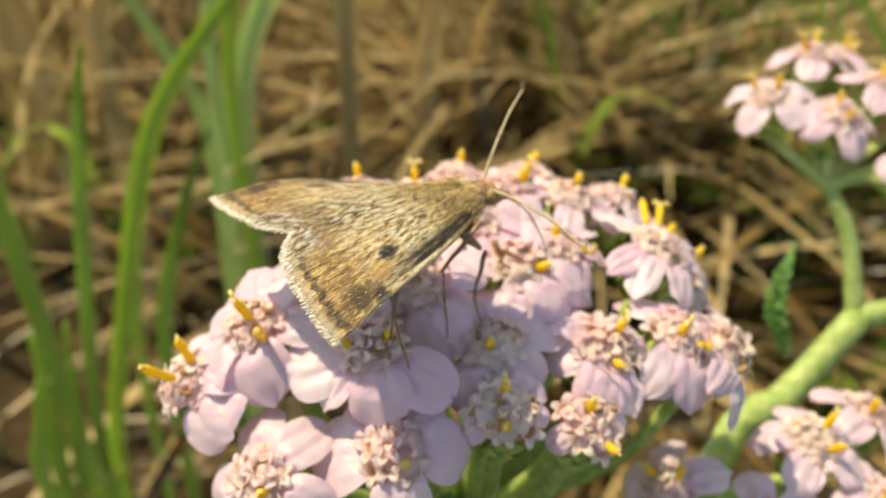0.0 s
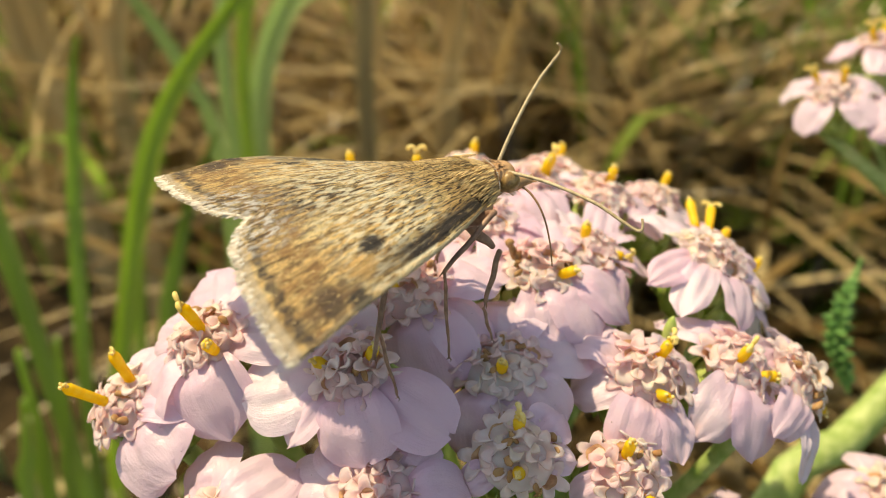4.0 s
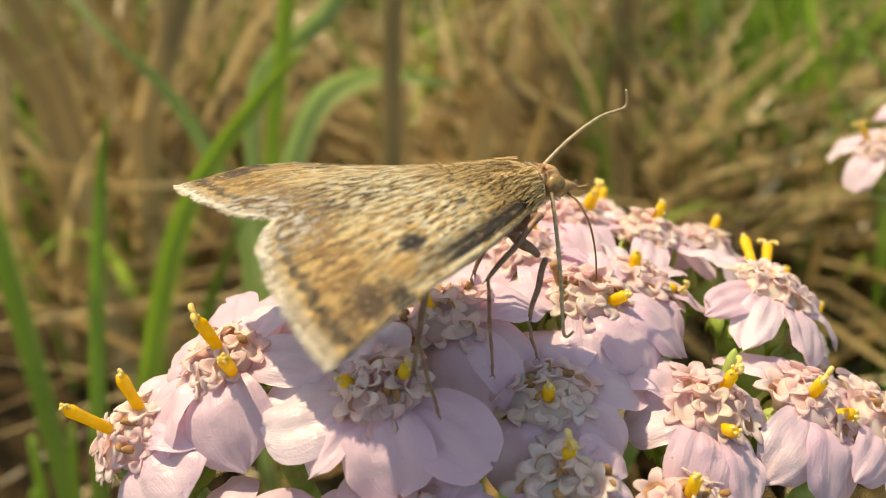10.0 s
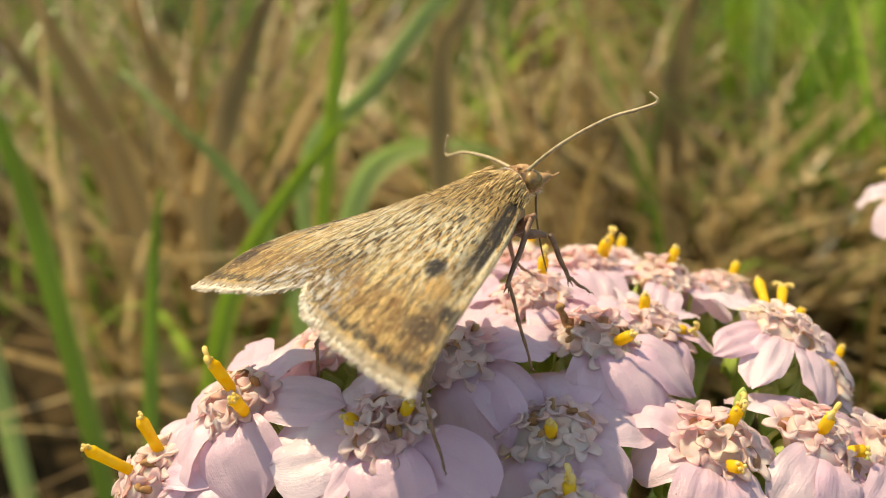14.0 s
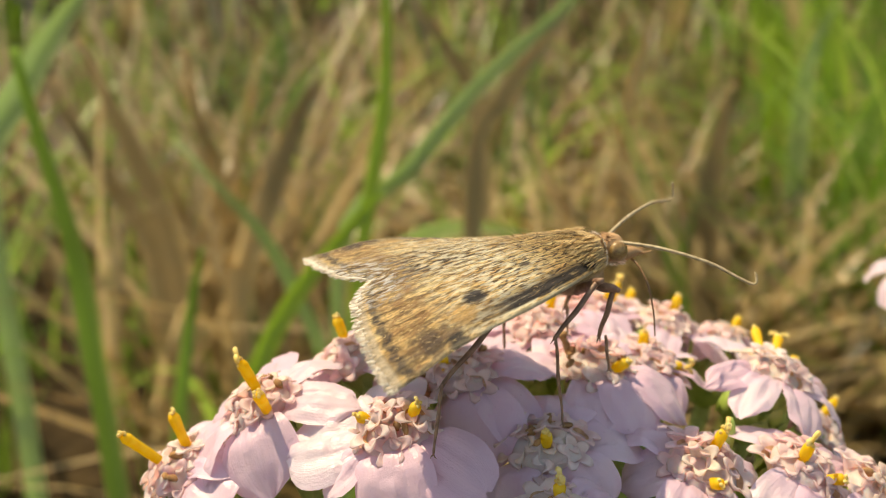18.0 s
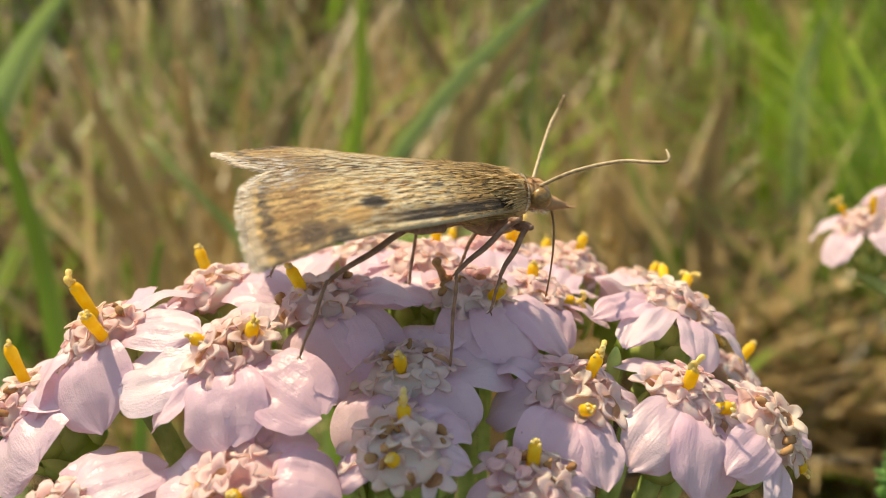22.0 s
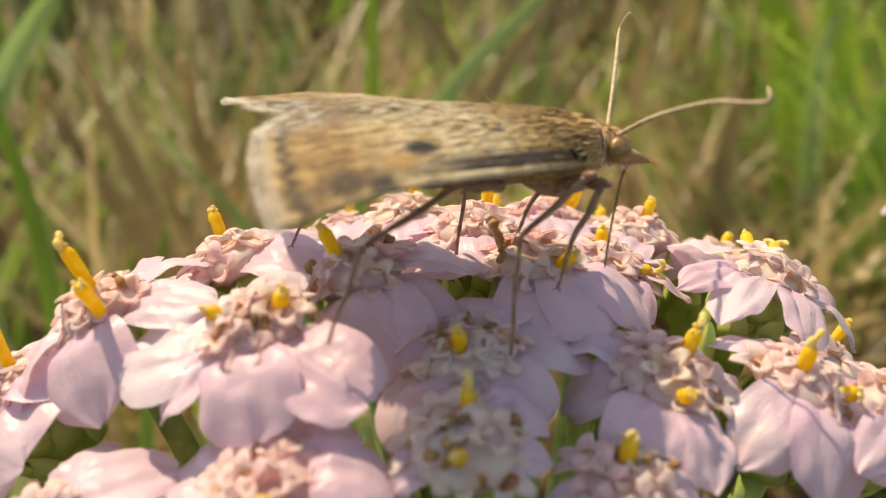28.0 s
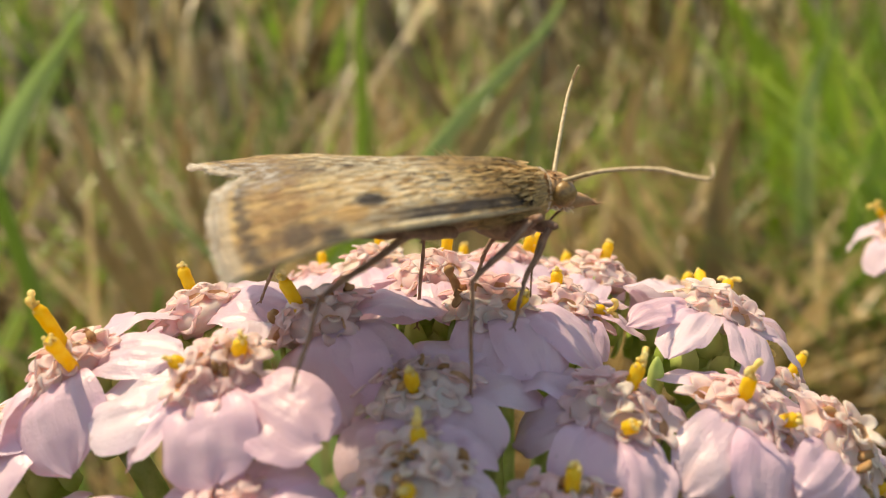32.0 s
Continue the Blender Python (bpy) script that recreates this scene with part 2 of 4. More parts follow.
def meadow(name, label, mat, count, seed, xs, ys, heights, widths, lean, base=GROUND):
    """Many grass blades in one mesh, each a tapered, folded, arching strip."""
    rng = np.random.default_rng(seed)
    steps = 6
    size = 0.16 * math.sqrt((xs[1] - xs[0]) * (ys[1] - ys[0]))
    spots = []
    while len(spots) < count:
        a, c = rng.uniform(*xs), ys[0] + (ys[1] - ys[0]) * rng.uniform(0, 1) ** 1.3
        dense = noise.noise((a / size * 1.7, c / size * 1.7, seed * 3.1)) + 0.6 * noise.noise((a / size * 5, c / size * 5, seed))
        if dense > rng.uniform(0.08, 0.44):
            spots.append((a, c, 0.75 + 0.6 * max(0, min(1, dense + 0.3))))
    x, y, tall = np.array(spots).T
    h = rng.uniform(*heights, count) * tall
    w = rng.uniform(*widths, count)
    az = rng.uniform(0, math.tau, count)
    ln = rng.uniform(*lean, count)
    face = az + math.pi / 2 + rng.uniform(-0.7, 0.7, count)
    verts = np.zeros((count, steps + 1, 3, 3))
    for s in range(steps + 1):
        f = s / steps
        out = h * ln * f**1.8
        up = h * (f - 0.35 * ln * f**2.5)
        wide = w * (1 - f**2.2) + 0.05
        px, py, pz = x + np.cos(az) * out, y + np.sin(az) * out, base + up
        for k, side in enumerate((-0.5, 0.0, 0.5)):
            verts[:, s, k, 0] = px + np.cos(face) * wide * side
            verts[:, s, k, 1] = py + np.sin(face) * wide * side
            verts[:, s, k, 2] = pz - (0.18 * wide if k == 1 else 0)
    idx = np.arange(count * (steps + 1) * 3).reshape(count, steps + 1, 3)
    q = np.stack([idx[:, :-1, :-1], idx[:, 1:, :-1], idx[:, 1:, 1:], idx[:, :-1, 1:]], -1).reshape(-1, 4)
    me = bpy.data.meshes.new(name)
    me.from_pydata((verts.reshape(-1, 3) * MM).tolist(), [], q.tolist())
    uv = me.uv_layers.new()
    f = np.broadcast_to(np.linspace(0, 1, steps + 1)[None, :, None], idx.shape).ravel()
    v = np.broadcast_to(np.linspace(0, 1, 3)[None, None, :], idx.shape).ravel()
    loop = q.ravel()
    uv.data.foreach_set("uv", np.stack([f[loop], v[loop]], 1).ravel().astype(np.float32))
    me.materials.append(mat)
    me.shade_smooth()
    return tagged(new(name, me), label, "grass", kind="stuff")


def grass_blade(points, width, mat, label="long green grass blade behind the flower"):
    """One long blade from its root through a few points to its tip."""
    n = 22
    line = bend(points, n)
    bm = bmesh.new()
    grid = []
    for i, p in enumerate(line):
        f = i / n
        along = (line[min(i + 1, n)] - line[max(i - 1, 0)]).normalized()
        side = along.cross(Vector((0.25, 1, 0.1))).normalized()
        fold = along.cross(side).normalized()
        w = 0.72 * width * (1 - 0.8 * max(0, f - 0.6) / 0.4) / 2
        grid.append([p - side * w, p - fold * 0.2 * width, p + side * w])
    sheet(bm, grid, 0.12)
    if mat is DRY:
        label = "broad dry straw blade bent behind the flower"
    ob = tagged(part("grass_blade", bm, mat), label, "grass", "grass blades")
    bm = bmesh.new()
    tube(bm, [g[1] for g in grid], [0.05 * width * (1 - 0.8 * i / n) for i in range(n + 1)], 6)
    part("midrib", bm, DRY if mat is DRY else STEM, ob, "pale raised midrib")
    return ob


# ---- yarrow ----
DOME = (1.5, -3.0)


def frame_of(centre, upness, mid=DOME):
    """The pose of a flower head on the dome: its axis leans away from the middle."""
    n = Vector((centre[0] - mid[0], centre[1] - mid[1], upness)).normalized()
    x = Vector((0, 1, 0)).cross(n).normalized()
    y = n.cross(x)
    return Matrix(((x.x, y.x, n.x, centre[0] * MM), (x.y, y.y, n.y, centre[1] * MM), (x.z, y.z, n.z, centre[2] * MM), (0, 0, 0, 1)))


def petal_mesh(length, width, tip, rng):
    """A ray petal along +x, from under the disc: broad, rounded, blunt three-lobed end, two grooves, domed and drooping."""
    base = 0.5
    L = length - base
    arch, twist = rng.uniform(0.5, 0.85), rng.uniform(-0.14, 0.14)
    curl = rng.uniform(0.09, 0.22)
    lobes, wave = rng.uniform(0.01, 0.055), rng.uniform(0, 6)
    nu, nv = 17, 17
    grid = []
    for i in range(nu):
        f = i / (nu - 1)
        if f < 0.6:
            h = 0.40 + 0.60 * math.sin(f / 0.6 * math.pi / 2) ** 1.1
        else:
            h = max(0.0, 1 - ((f - 0.6) / 0.402) ** 2.4) ** 0.5
        row = []
        for j in range(nv):
            s = 2 * j / (nv - 1) - 1
            x = base + L * f * (1 + 0.03 * math.sin(3 * s + wave)) - L * lobes * (0.5 - 0.5 * math.cos(3 * math.pi * s)) * f**4
            y = s * h * width / 2
            groove = -0.085 * math.exp(-(((abs(s) - 0.36) / 0.13) ** 2)) * math.sin(math.pi * min(1, f * 1.05)) + 0.012 * math.cos(s * 19 + wave) * math.sin(math.pi * f)
            z = -0.12 + arch * 4 * f * (1 - f) * 0.6 + tip * f**2 - curl * width * (s * h) ** 2 * (0.35 + 0.65 * f) + groove
            crease = noise.noise((x * 1.3 + 9 * wave, y * 1.5, wave)) * 0.2 + noise.noise((x * 3.1 + 5 * wave, y * 3.4, wave)) * 0.085
            z += crease * min(1, 2 * f) + twist * y * f + 0.06 * abs(s) ** 3 * h * math.sin(8 * f + wave * 2 + s)
            row.append((x, y, z))
        grid.append(row)
    bm = bmesh.new()
    sheet(bm, grid)
    return bm


def tubelet(bm, place, axis, size, rng):
    """One little five-lobed tube flower of the disc."""
    turn = Vector((0, 0, 1)).rotation_difference(Vector(axis)).to_matrix() @ Euler((0, 0, rng.uniform(0, 6))).to_matrix()
    rings = [(0.17, -0.80, 0.0), (0.20, -0.30, 0.0), (0.30, 0.0, 0.03), (0.37, 0.14, 0.12), (0.45, 0.27, 0.36), (0.52, 0.33, 0.52), (0.555, 0.31, 0.56), (0.53, 0.36, 0.52), (0.44, 0.32, 0.33), (0.335, 0.17, 0.08), (0.26, -0.02, 0.0), (0.18, -0.30, 0.0), (0.06, -0.42, 0.0)]
    n = 30
    made = []
    push = [rng.uniform(0.8, 1.15) for _ in range(5)]
    for r, z, lobe in rings:
        ring = []
        for k in range(n):
            a = k * math.tau / n
            wave = (0.5 + 0.5 * math.cos(5 * a)) ** 0.7 * push[(k + 3) // 6 % 5]
            rr = r * (1 - 0.62 * lobe + 1.25 * lobe * wave)
            zz = z + lobe * 0.22 * (wave - 0.6) - 0.10 * lobe * wave**3
            ring.append(bm.verts.new(turn @ (Vector((rr * math.cos(a), rr * math.sin(a), zz)) * size) + Vector(place)))
        made.append(ring)
    old = rng.random() < 0.75
    for i, (r, s) in enumerate(zip(made, made[1:])):
        for k in range(n):
            f = bm.faces.new([r[k], r[(k + 1) % n], s[(k + 1) % n], s[k]])
            f.material_index = 1 if i > 8 and old else 0
    bm.faces.new(made[-1]).material_index = 1 if old else 0


TUBES = []


def tube_flower(head, place, axis, size, rng):
    """One tube flower as a piece of its own; the pieces share a few meshes."""
    if not TUBES:
        shapes = random.Random(5)
        for k in range(7):
            bm = bmesh.new()
            tubelet(bm, (0, 0, 0), (0, 0, 1), 1.0, shapes)
            ob = part("tube_flower", bm, DISC)
            ob.data.materials.append(THROAT)
            TUBES.append(ob.data)
            bpy.data.objects.remove(ob)
    ob = new("tube_flower", rng.choice(TUBES))
    ob.parent = head
    turn = Vector((0, 0, 1)).rotation_difference(Vector(axis)).to_matrix() @ Euler((0, 0, rng.uniform(0, 6))).to_matrix()
    ob.matrix_basis = Matrix.Translation(Vector(place) * MM) @ turn.to_4x4() @ Matrix.Scale(size, 4)


def floret(plant, centre, upness, petals, stamens=(), seed=1, droop=0.55, mid=DOME, discs=11, husks=0, full=True, split=True):
    """A flower head: green cup with bracts, ray petals, disc of tube flowers, yellow stamen columns.
    petals: (degrees round, reach, width); stamens: (degrees round, radius, lean outwards, length), or the place of the tip."""
    rng = random.Random(seed)
    bm = bmesh.new()
    blob(bm, (0, 0, -1.35), (1.0, 1.0, 1.45), None, 12, 8, 0.1, seed)
    for k in range(16):
        a = k * 2.4
        r0, z0 = 1.02, -1.9 + 1.4 * k / 16
        d, s = Vector((math.cos(a), math.sin(a), 0)), Vector((-math.sin(a), math.cos(a), 0))
        grid = []
        for i in range(5):
            f = i / 4
            w = 0.42 * math.sin(min(1, f + 0.25) * math.pi) + 0.03
            p = d * (r0 + 0.10 * math.sin(f * 3)) + Vector((0, 0, z0 - 0.5 + 1.25 * f))
            grid.append([p - s * w, p + d * 0.1, p + s * w])
        sheet(bm, grid, 0.06)
    head = part("flower_head", bm, GREEN, plant)
    head.matrix_basis = frame_of(centre, upness, mid)
    petals = list(petals)
    turns = sorted(p[0] % 360 for p in petals)
    for a, c in zip(turns, turns[1:] + [turns[0] + 360]):
        for j in range(1, int((c - a) / 72 + 0.35) if full else 0):
            petals.append((a + (c - a) * j / int((c - a) / 72 + 0.35), rng.uniform(2.7, 3.1), rng.uniform(1.7, 2.2)))
    for k, (az, reach, width, *tip) in enumerate(petals):
        end = (tip[0] if tip else -droop * rng.uniform(0.9, 1.8)) - 0.15
        p = part("petal", petal_mesh(min(reach, 3.7), width * 1.03, end, rng), PETAL, head)
        p.matrix_basis = at(0, 0, 0.07 * (k % 3), rng.uniform(-9, 9), 0, az)
    bm = bmesh.new()
    blob(bm, (0, 0, 0.1), (1.12, 1.12, 0.5), None, 16, 10, 0.15, seed)
    for k in range(discs):
        r = 1.12 * math.sqrt((k + 0.3) / discs)
        a = k * 2.39996 + seed
        tilt = 0.75 * r + rng.uniform(-0.2, 0.2)
        axis = Vector((math.cos(a) * tilt, math.sin(a) * tilt, 1)).normalized()
        setting = tube_flower if split else tubelet
        setting(head if split else bm, (r * math.cos(a), r * math.sin(a), 0.50 - 0.40 * r * r + rng.uniform(-0.16, 0.14)), axis, rng.uniform(0.84, 1.06), rng)
    part("disc", bm, DISC, head, "pale pink flower disc").data.materials.append(THROAT)
    for spec in stamens:
        bm = bmesh.new()
        if len(spec) == 3:
            tip = head.matrix_basis.inverted() @ (Vector(spec) * MM) / MM
            p0 = Vector((tip.x * 0.5, tip.y * 0.5, 0.1))
            tip += (tip - p0).normalized() * 0.22
            if (tip - p0).length > 1.5:
                p0 = tip - (tip - p0).normalized() * 1.5
            length = max(0.9, (tip - p0).length)
            d = (tip - p0).normalized()
        else:
            az, r, lean, length = spec
            a = radians(az)
            d = Vector((math.cos(a) * math.sin(radians(lean)), math.sin(a) * math.sin(radians(lean)), math.cos(radians(lean))))
            p0 = Vector((r * math.cos(a), r * math.sin(a), 0.3))
            length += 0.3
        n = 9
        tube(bm, [p0 + d * (length * i / n) for i in range(n + 1)], [0.155 + 0.035 * (i / n) + rng.uniform(-0.008, 0.008) for i in range(n)] + [0.12], 10)
        st = part("stamen", bm, STAMEN, head, "yellow stamen column")
        bm = bmesh.new()
        for k in range(7):
            e = p0 + d * (length + rng.uniform(-0.02, 0.1)) + Vector((rng.uniform(-1, 1), rng.uniform(-1, 1), rng.uniform(-0.6, 0.6))) * 0.11
            blob(bm, e, (0.07, 0.07, 0.06), None, 6, 4, 0.3, k)
        part("pollen", bm, POLLEN, st, "pale yellow pollen tip")
        if rng.random() < 0.28:
            bm = bmesh.new()
            tip, side = p0 + d * (length + 0.05), d.cross(Vector((rng.uniform(-1, 1), rng.uniform(-1, 1), 0.3))).normalized()
            for way in (-1, 1):
                arm = bend([tip, tip + d * 0.22 + side * way * 0.10, tip + d * 0.26 + side * way * 0.28, tip + d * 0.12 + side * way * 0.36], 8)
                tube(bm, arm, [0.06, 0.065, 0.07, 0.08, 0.085, 0.08, 0.085, 0.07, 0.03], 7)
            part("stigma", bm, POLLEN, st, "pale forked stigma with curled ends")
    if husks:
        bm = bmesh.new()
        top = bend([(-0.85, 0.1, 0.3), (-1.05, 0.1, 0.8), (-1.2, 0.0, 1.1), (-1.05, -0.1, 1.25)], 10)
        if seed == 6:
            tube(bm, top, [0.10, 0.12, 0.14, 0.13, 0.11, 0.1, 0.12, 0.15, 0.14, 0.1, 0.04], 8)
        for k in range(husks):
            a = rng.uniform(0, math.tau)
            r = rng.uniform(0.3, 1.2)
            blob(bm, (r * math.cos(a), r * math.sin(a), 0.75 - 0.2 * r), (0.16, 0.1, 0.2), Euler((rng.uniform(-1, 1), rng.uniform(-1, 1), a)).to_matrix(), 7, 5, 0.5, k)
        part("husk", bm, HUSK, head, "withered brown disc flowers")
    return head


def branch(plant, points, r0, r1, name="branch"):
    line = bend(points, 14)
    bm = bmesh.new()
    tube(bm, line, [r0 + (r1 - r0) * i / 14 for i in range(15)], 9)
    return part(name, bm, STEM, plant)


def feather_leaf(plant, points, spread, seed):
    """A small yarrow leaf: a rib with many short, curled lobes."""
    rng = random.Random(seed)
    line = bend(points, 22)
    bm = bmesh.new()
    tube(bm, line, [0.16 - 0.1 * i / 22 for i in range(23)], 6)
    for i, p in enumerate(line[2:]):
        f = i / 20
        reach = spread * math.sin(math.pi * min(1, f * 0.9 + 0.15)) + 0.12
        for k in range(5):
            a = k * 1.26 + i * 0.7
            d = Vector((math.cos(a), math.sin(a) * 0.8, 0.55 + rng.uniform(-0.2, 0.4))).normalized()
            blob(bm, p + d * reach * 0.55, (0.14, 0.14, reach * 0.6), Vector((0, 0, 1)).rotation_difference(d).to_matrix(), 6, 5, 0.2, i)
    return part("leaf", bm, LEAF, plant)


def yarrow():
    plant = tagged(new("yarrow_plant"), "pale pink yarrow in full bloom with yellow stamens", "flower", "yarrow plants")
    plant.matrix_basis = pose(0, 0, 0)
    heads = []

    def add(centre, up, petals, stamens=(), **more):
        heads.append(centre)
        return floret(plant, centre, up, petals, stamens, seed=len(heads), split=centre[1] < 4, **more)

    add((-9.96, -7.24, -0.75), 14, [(-60, 3.2, 3.0, -0.6), (-22, 2.8, 1.4, -0.3), (40, 2.4, 1.8, -0.4), (120, 2.2, 1.4, -0.6)], [(-11.0, -8.3, 1.1), (-10.13, -6.85, 1.0)], husks=5, full=False)
    add((-7.3, -6.4, 1.32), 18, [(105, 3.5, 2.5, -0.1), (149, 3.1, 1.7, -0.5), (-82, 2.8, 2.5, -1.2), (-14, 3.4, 1.7, -0.6), (45, 3.0, 1.9, -0.5)], [(-7.56, -6.91, 3.1), (-6.75, -7.88, 2.65)], husks=3)
    add((-2.58, -7.94, 1.72), 18, [(-173, 3.5, 2.7, 0.3), (-139, 2.8, 1.2, -0.3), (-87, 2.6, 2.5, -0.8), (-37, 3.4, 2.2, -0.5), (105, 2.9, 2.4, -0.2)], [(-1.98, -7.99, 2.6), (-3.5, -8.1, 2.25)], husks=3, full=False)
    add((1.8, -6.68, 0.64), 18, [(37, 3.3, 3.0, -0.6), (85, 3.2, 2.7, -0.3), (-45, 2.5, 2.3, -0.45), (-106, 2.7, 2.6, -0.8), (160, 2.4, 1.5, -0.5)], [(1.82, -7.23, 1.45)], husks=6, full=False)
    add((-1.09, -4.67, 1.84), 18, [(-74, 3.1, 3.0, -1.2), (-34, 3.1, 2.3, -1.1), (158, 3.6, 2.2, -0.3), (95, 3.5, 2.0, -0.4), (15, 3.0, 2.0, -0.4)], [(-1.77, -5.03, 3.05)], husks=4, full=False)
    add((3.17, -2.75, 1.4), 18, [(182, 3.6, 2.5, -0.3), (104, 3.6, 2.1, 0.0), (-18, 3.3, 1.9, -0.9), (75, 3.4, 2.1, 0.1), (-85, 2.8, 2.0, -0.7), (-52, 3.0, 2.0, -0.9)], [(4.1, -3.43, 2.0)], husks=7, full=False)
    add((4.9, -0.85, 0.7), 18, [(10, 2.7, 1.6, -0.3), (54, 3.3, 1.6, 0.0), (93, 3.4, 1.7, -0.2), (-60, 2.4, 1.5, -0.5)], [(5.88, -0.9, 0.7), (4.9, -0.6, 1.6)], full=False)
    add((6.47, -6.07, -0.13), 18, [(-163, 2.3, 1.8, -0.75), (-102, 2.95, 2.0, -0.44), (-64, 2.85, 1.3, -0.38), (60, 2.5, 1.2, -0.28), (148, 2.9, 2.0, -0.2), (30, 2.4, 1.6, -0.4)], [(7.04, -5.77, 0.95), (6.85, -7.23, 0.25)], full=False)
    add((9.67, -5.1, -0.58), 18, [(132, 3.0, 2.0, -1.0), (-115, 2.9, 1.8, -0.9), (-72, 2.9, 2.3, -0.9), (39, 3.4, 1.6, -0.45), (90, 2.6, 1.6, -0.4)], [(9.68, -5.45, 0.5), (10.59, -5.62, -0.4)], full=False)
    add((11.89, -4.7, -1.6), 9, [(-78, 3.4, 1.1, -0.5), (-112, 2.8, 1.5, -0.36), (43, 2.8, 1.4, 0.0), (90, 2.6, 1.4, -0.3)], [(12.78, -5.06, -2.4)], husks=3, full=False)
    add((9.48, -0.42, 0.3), 18, [(126, 3.7, 1.8, -0.5), (-140, 3.4, 1.4, -0.6), (-118, 3.5, 1.4, -0.8), (-71, 3.1, 1.6, -0.5), (-10, 3.0, 1.5, -0.5), (40, 3.4, 1.6, -0.3), (80, 3.2, 1.5, 0.0)], [(10.16, 2.67, 0.15), (10.6, 1.75, -0.2), (10.9, 0.6, -0.9), (9.3, 2.6, 0.5)], full=False)
    add((5.95, 3.6, 0.0), 18, [(30, 3.0, 1.7, -0.2), (170, 2.6, 1.7, -0.3), (112, 2.6, 1.7, 0.1), (-98, 3.3, 1.4, -0.65), (-30, 2.8, 1.5, -0.5)], [(6.39, 3.87, 1.1)], full=False)
    add((2.95, 3.60, 0.50), 18, [(-115, 3.0, 2.0), (-70, 3.0, 1.9), (160, 2.9, 1.9), (15, 2.8, 1.7), (80, 2.9, 1.8)], [(20, 0.8, 15, 0.8), (-10, 0.5, 20, 0.7)])
    add((2.25, -9.5, 0.0), 18, [(-149, 1.9, 1.0, -0.1), (46, 2.1, 1.5, -0.1), (-1, 1.8, 1.0, -0.1)], [(90, 0.5, 25, 0.4), (-90, 0.5, 30, 0.3)], husks=8, full=False, discs=9)
    add((5.5, -9.2, -1.05), 18, [(-147, 1.7, 1.1, -0.3), (30, 1.9, 1.2, -0.3)], [(5.59, -9.05, 0.05), (6.31, -10.36, -1.0)], husks=3, full=False)
    add((-1.62, -10.79, -0.59), 18, [(175, 3.7, 3.1, -0.8), (62, 2.4, 2.2, -0.2), (-5, 2.6, 2.4, -0.3), (120, 3.0, 2.2, -0.4), (-90, 2.6, 2.2, -0.5)], [(-60, 0.6, 20, 0.5)], full=False)
    add((-6.6, -11.2, -1.75), 16, [(175, 3.0, 2.2), (95, 3.0, 2.2), (30, 2.9, 2.0), (-40, 2.8, 2.0), (-110, 2.8, 2.0)], [(-60, 0.6, 20, 0.5)])
    add((-5.05, -3.5, 1.6), 18, [(172, 3.6, 2.6, -0.1), (-130, 2.8, 2.0, -0.5), (95, 2.9, 1.9, -0.3), (-20, 3.0, 2.0, -0.4), (35, 2.8, 1.7, -0.4)], [(-5.65, -2.79, 2.7)], full=False, discs=7)
    add((-1.5, 2.2, 1.0), 18, [(10, 2.9, 1.9), (80, 3.0, 2.0), (150, 2.9, 1.9), (222, 3.0, 2.1), (295, 2.9, 1.9)], [(60, 0.5, 15, 0.8)])
    add((-4.3, 4.5, -0.4), 18, [(10, 2.9, 1.9), (80, 3.0, 2.0), (150, 2.9, 1.9), (222, 3.0, 2.1), (295, 2.9, 1.9)], [(60, 0.5, 15, 0.8)])
    add((0.6, 6.0, -0.6), 18, [(10, 2.9, 1.9), (80, 3.0, 2.0), (150, 2.9, 1.9), (222, 3.0, 2.1), (295, 2.9, 1.9)], [(60, 0.5, 15, 0.8)])
    add((4.3, 7.0, -1.2), 18, [(10, 2.9, 1.9), (80, 3.0, 2.0), (150, 2.9, 1.9), (222, 3.0, 2.1), (295, 2.9, 1.9)], [(60, 0.5, 15, 0.8)])
    add((11.7, 2.4, -3.7), 10, [(10, 2.8, 1.6), (-60, 2.8, 1.6), (70, 2.7, 1.5), (190, 2.6, 1.5)], [(12.51, 2.87, -2.6)])
    add((8.6, 5.6, -1.6), 18, [(10, 2.9, 1.9), (80, 3.0, 2.0), (150, 2.9, 1.9), (222, 3.0, 2.1), (295, 2.9, 1.9)], [(60, 0.5, 15, 0.8)])
    add((1.2, -0.4, 1.5), 18, [(10, 2.9, 1.9), (80, 3.0, 2.0), (150, 2.9, 1.9), (222, 3.0, 2.1), (295, 2.9, 1.9)], [(60, 0.5, 15, 0.8)])
    hub = Vector((1.5, -2.0, -17))
    for c in heads:
        c = Vector(c)
        out = Vector((c.x - DOME[0], c.y - DOME[1], 0))
        foot = c - Vector((out.x * 0.10, out.y * 0.10, 2.4))
        branch(plant, [hub, hub.lerp(foot, 0.55) + out * 0.12 - Vector((0, 0, 1.2)), foot], 0.42, 0.34)
    branch(plant, [(6, 8, GROUND), (4, 3, -80), hub], 1.6, 1.1, "stem")
    for k, (a, b, c) in enumerate((((0, -7.5, -8), (1.2, -10, -6.5), (1.8, -11.3, -4.0)), ((-4.5, -8, -7), (-5.5, -9.2, -4.5), (-5.2, -9.6, -2.2)))):
        feather_leaf(plant, (a, b, c), 0.7, 40 + k)
    # young green bract beside the right-hand heads
    bm = bmesh.new()
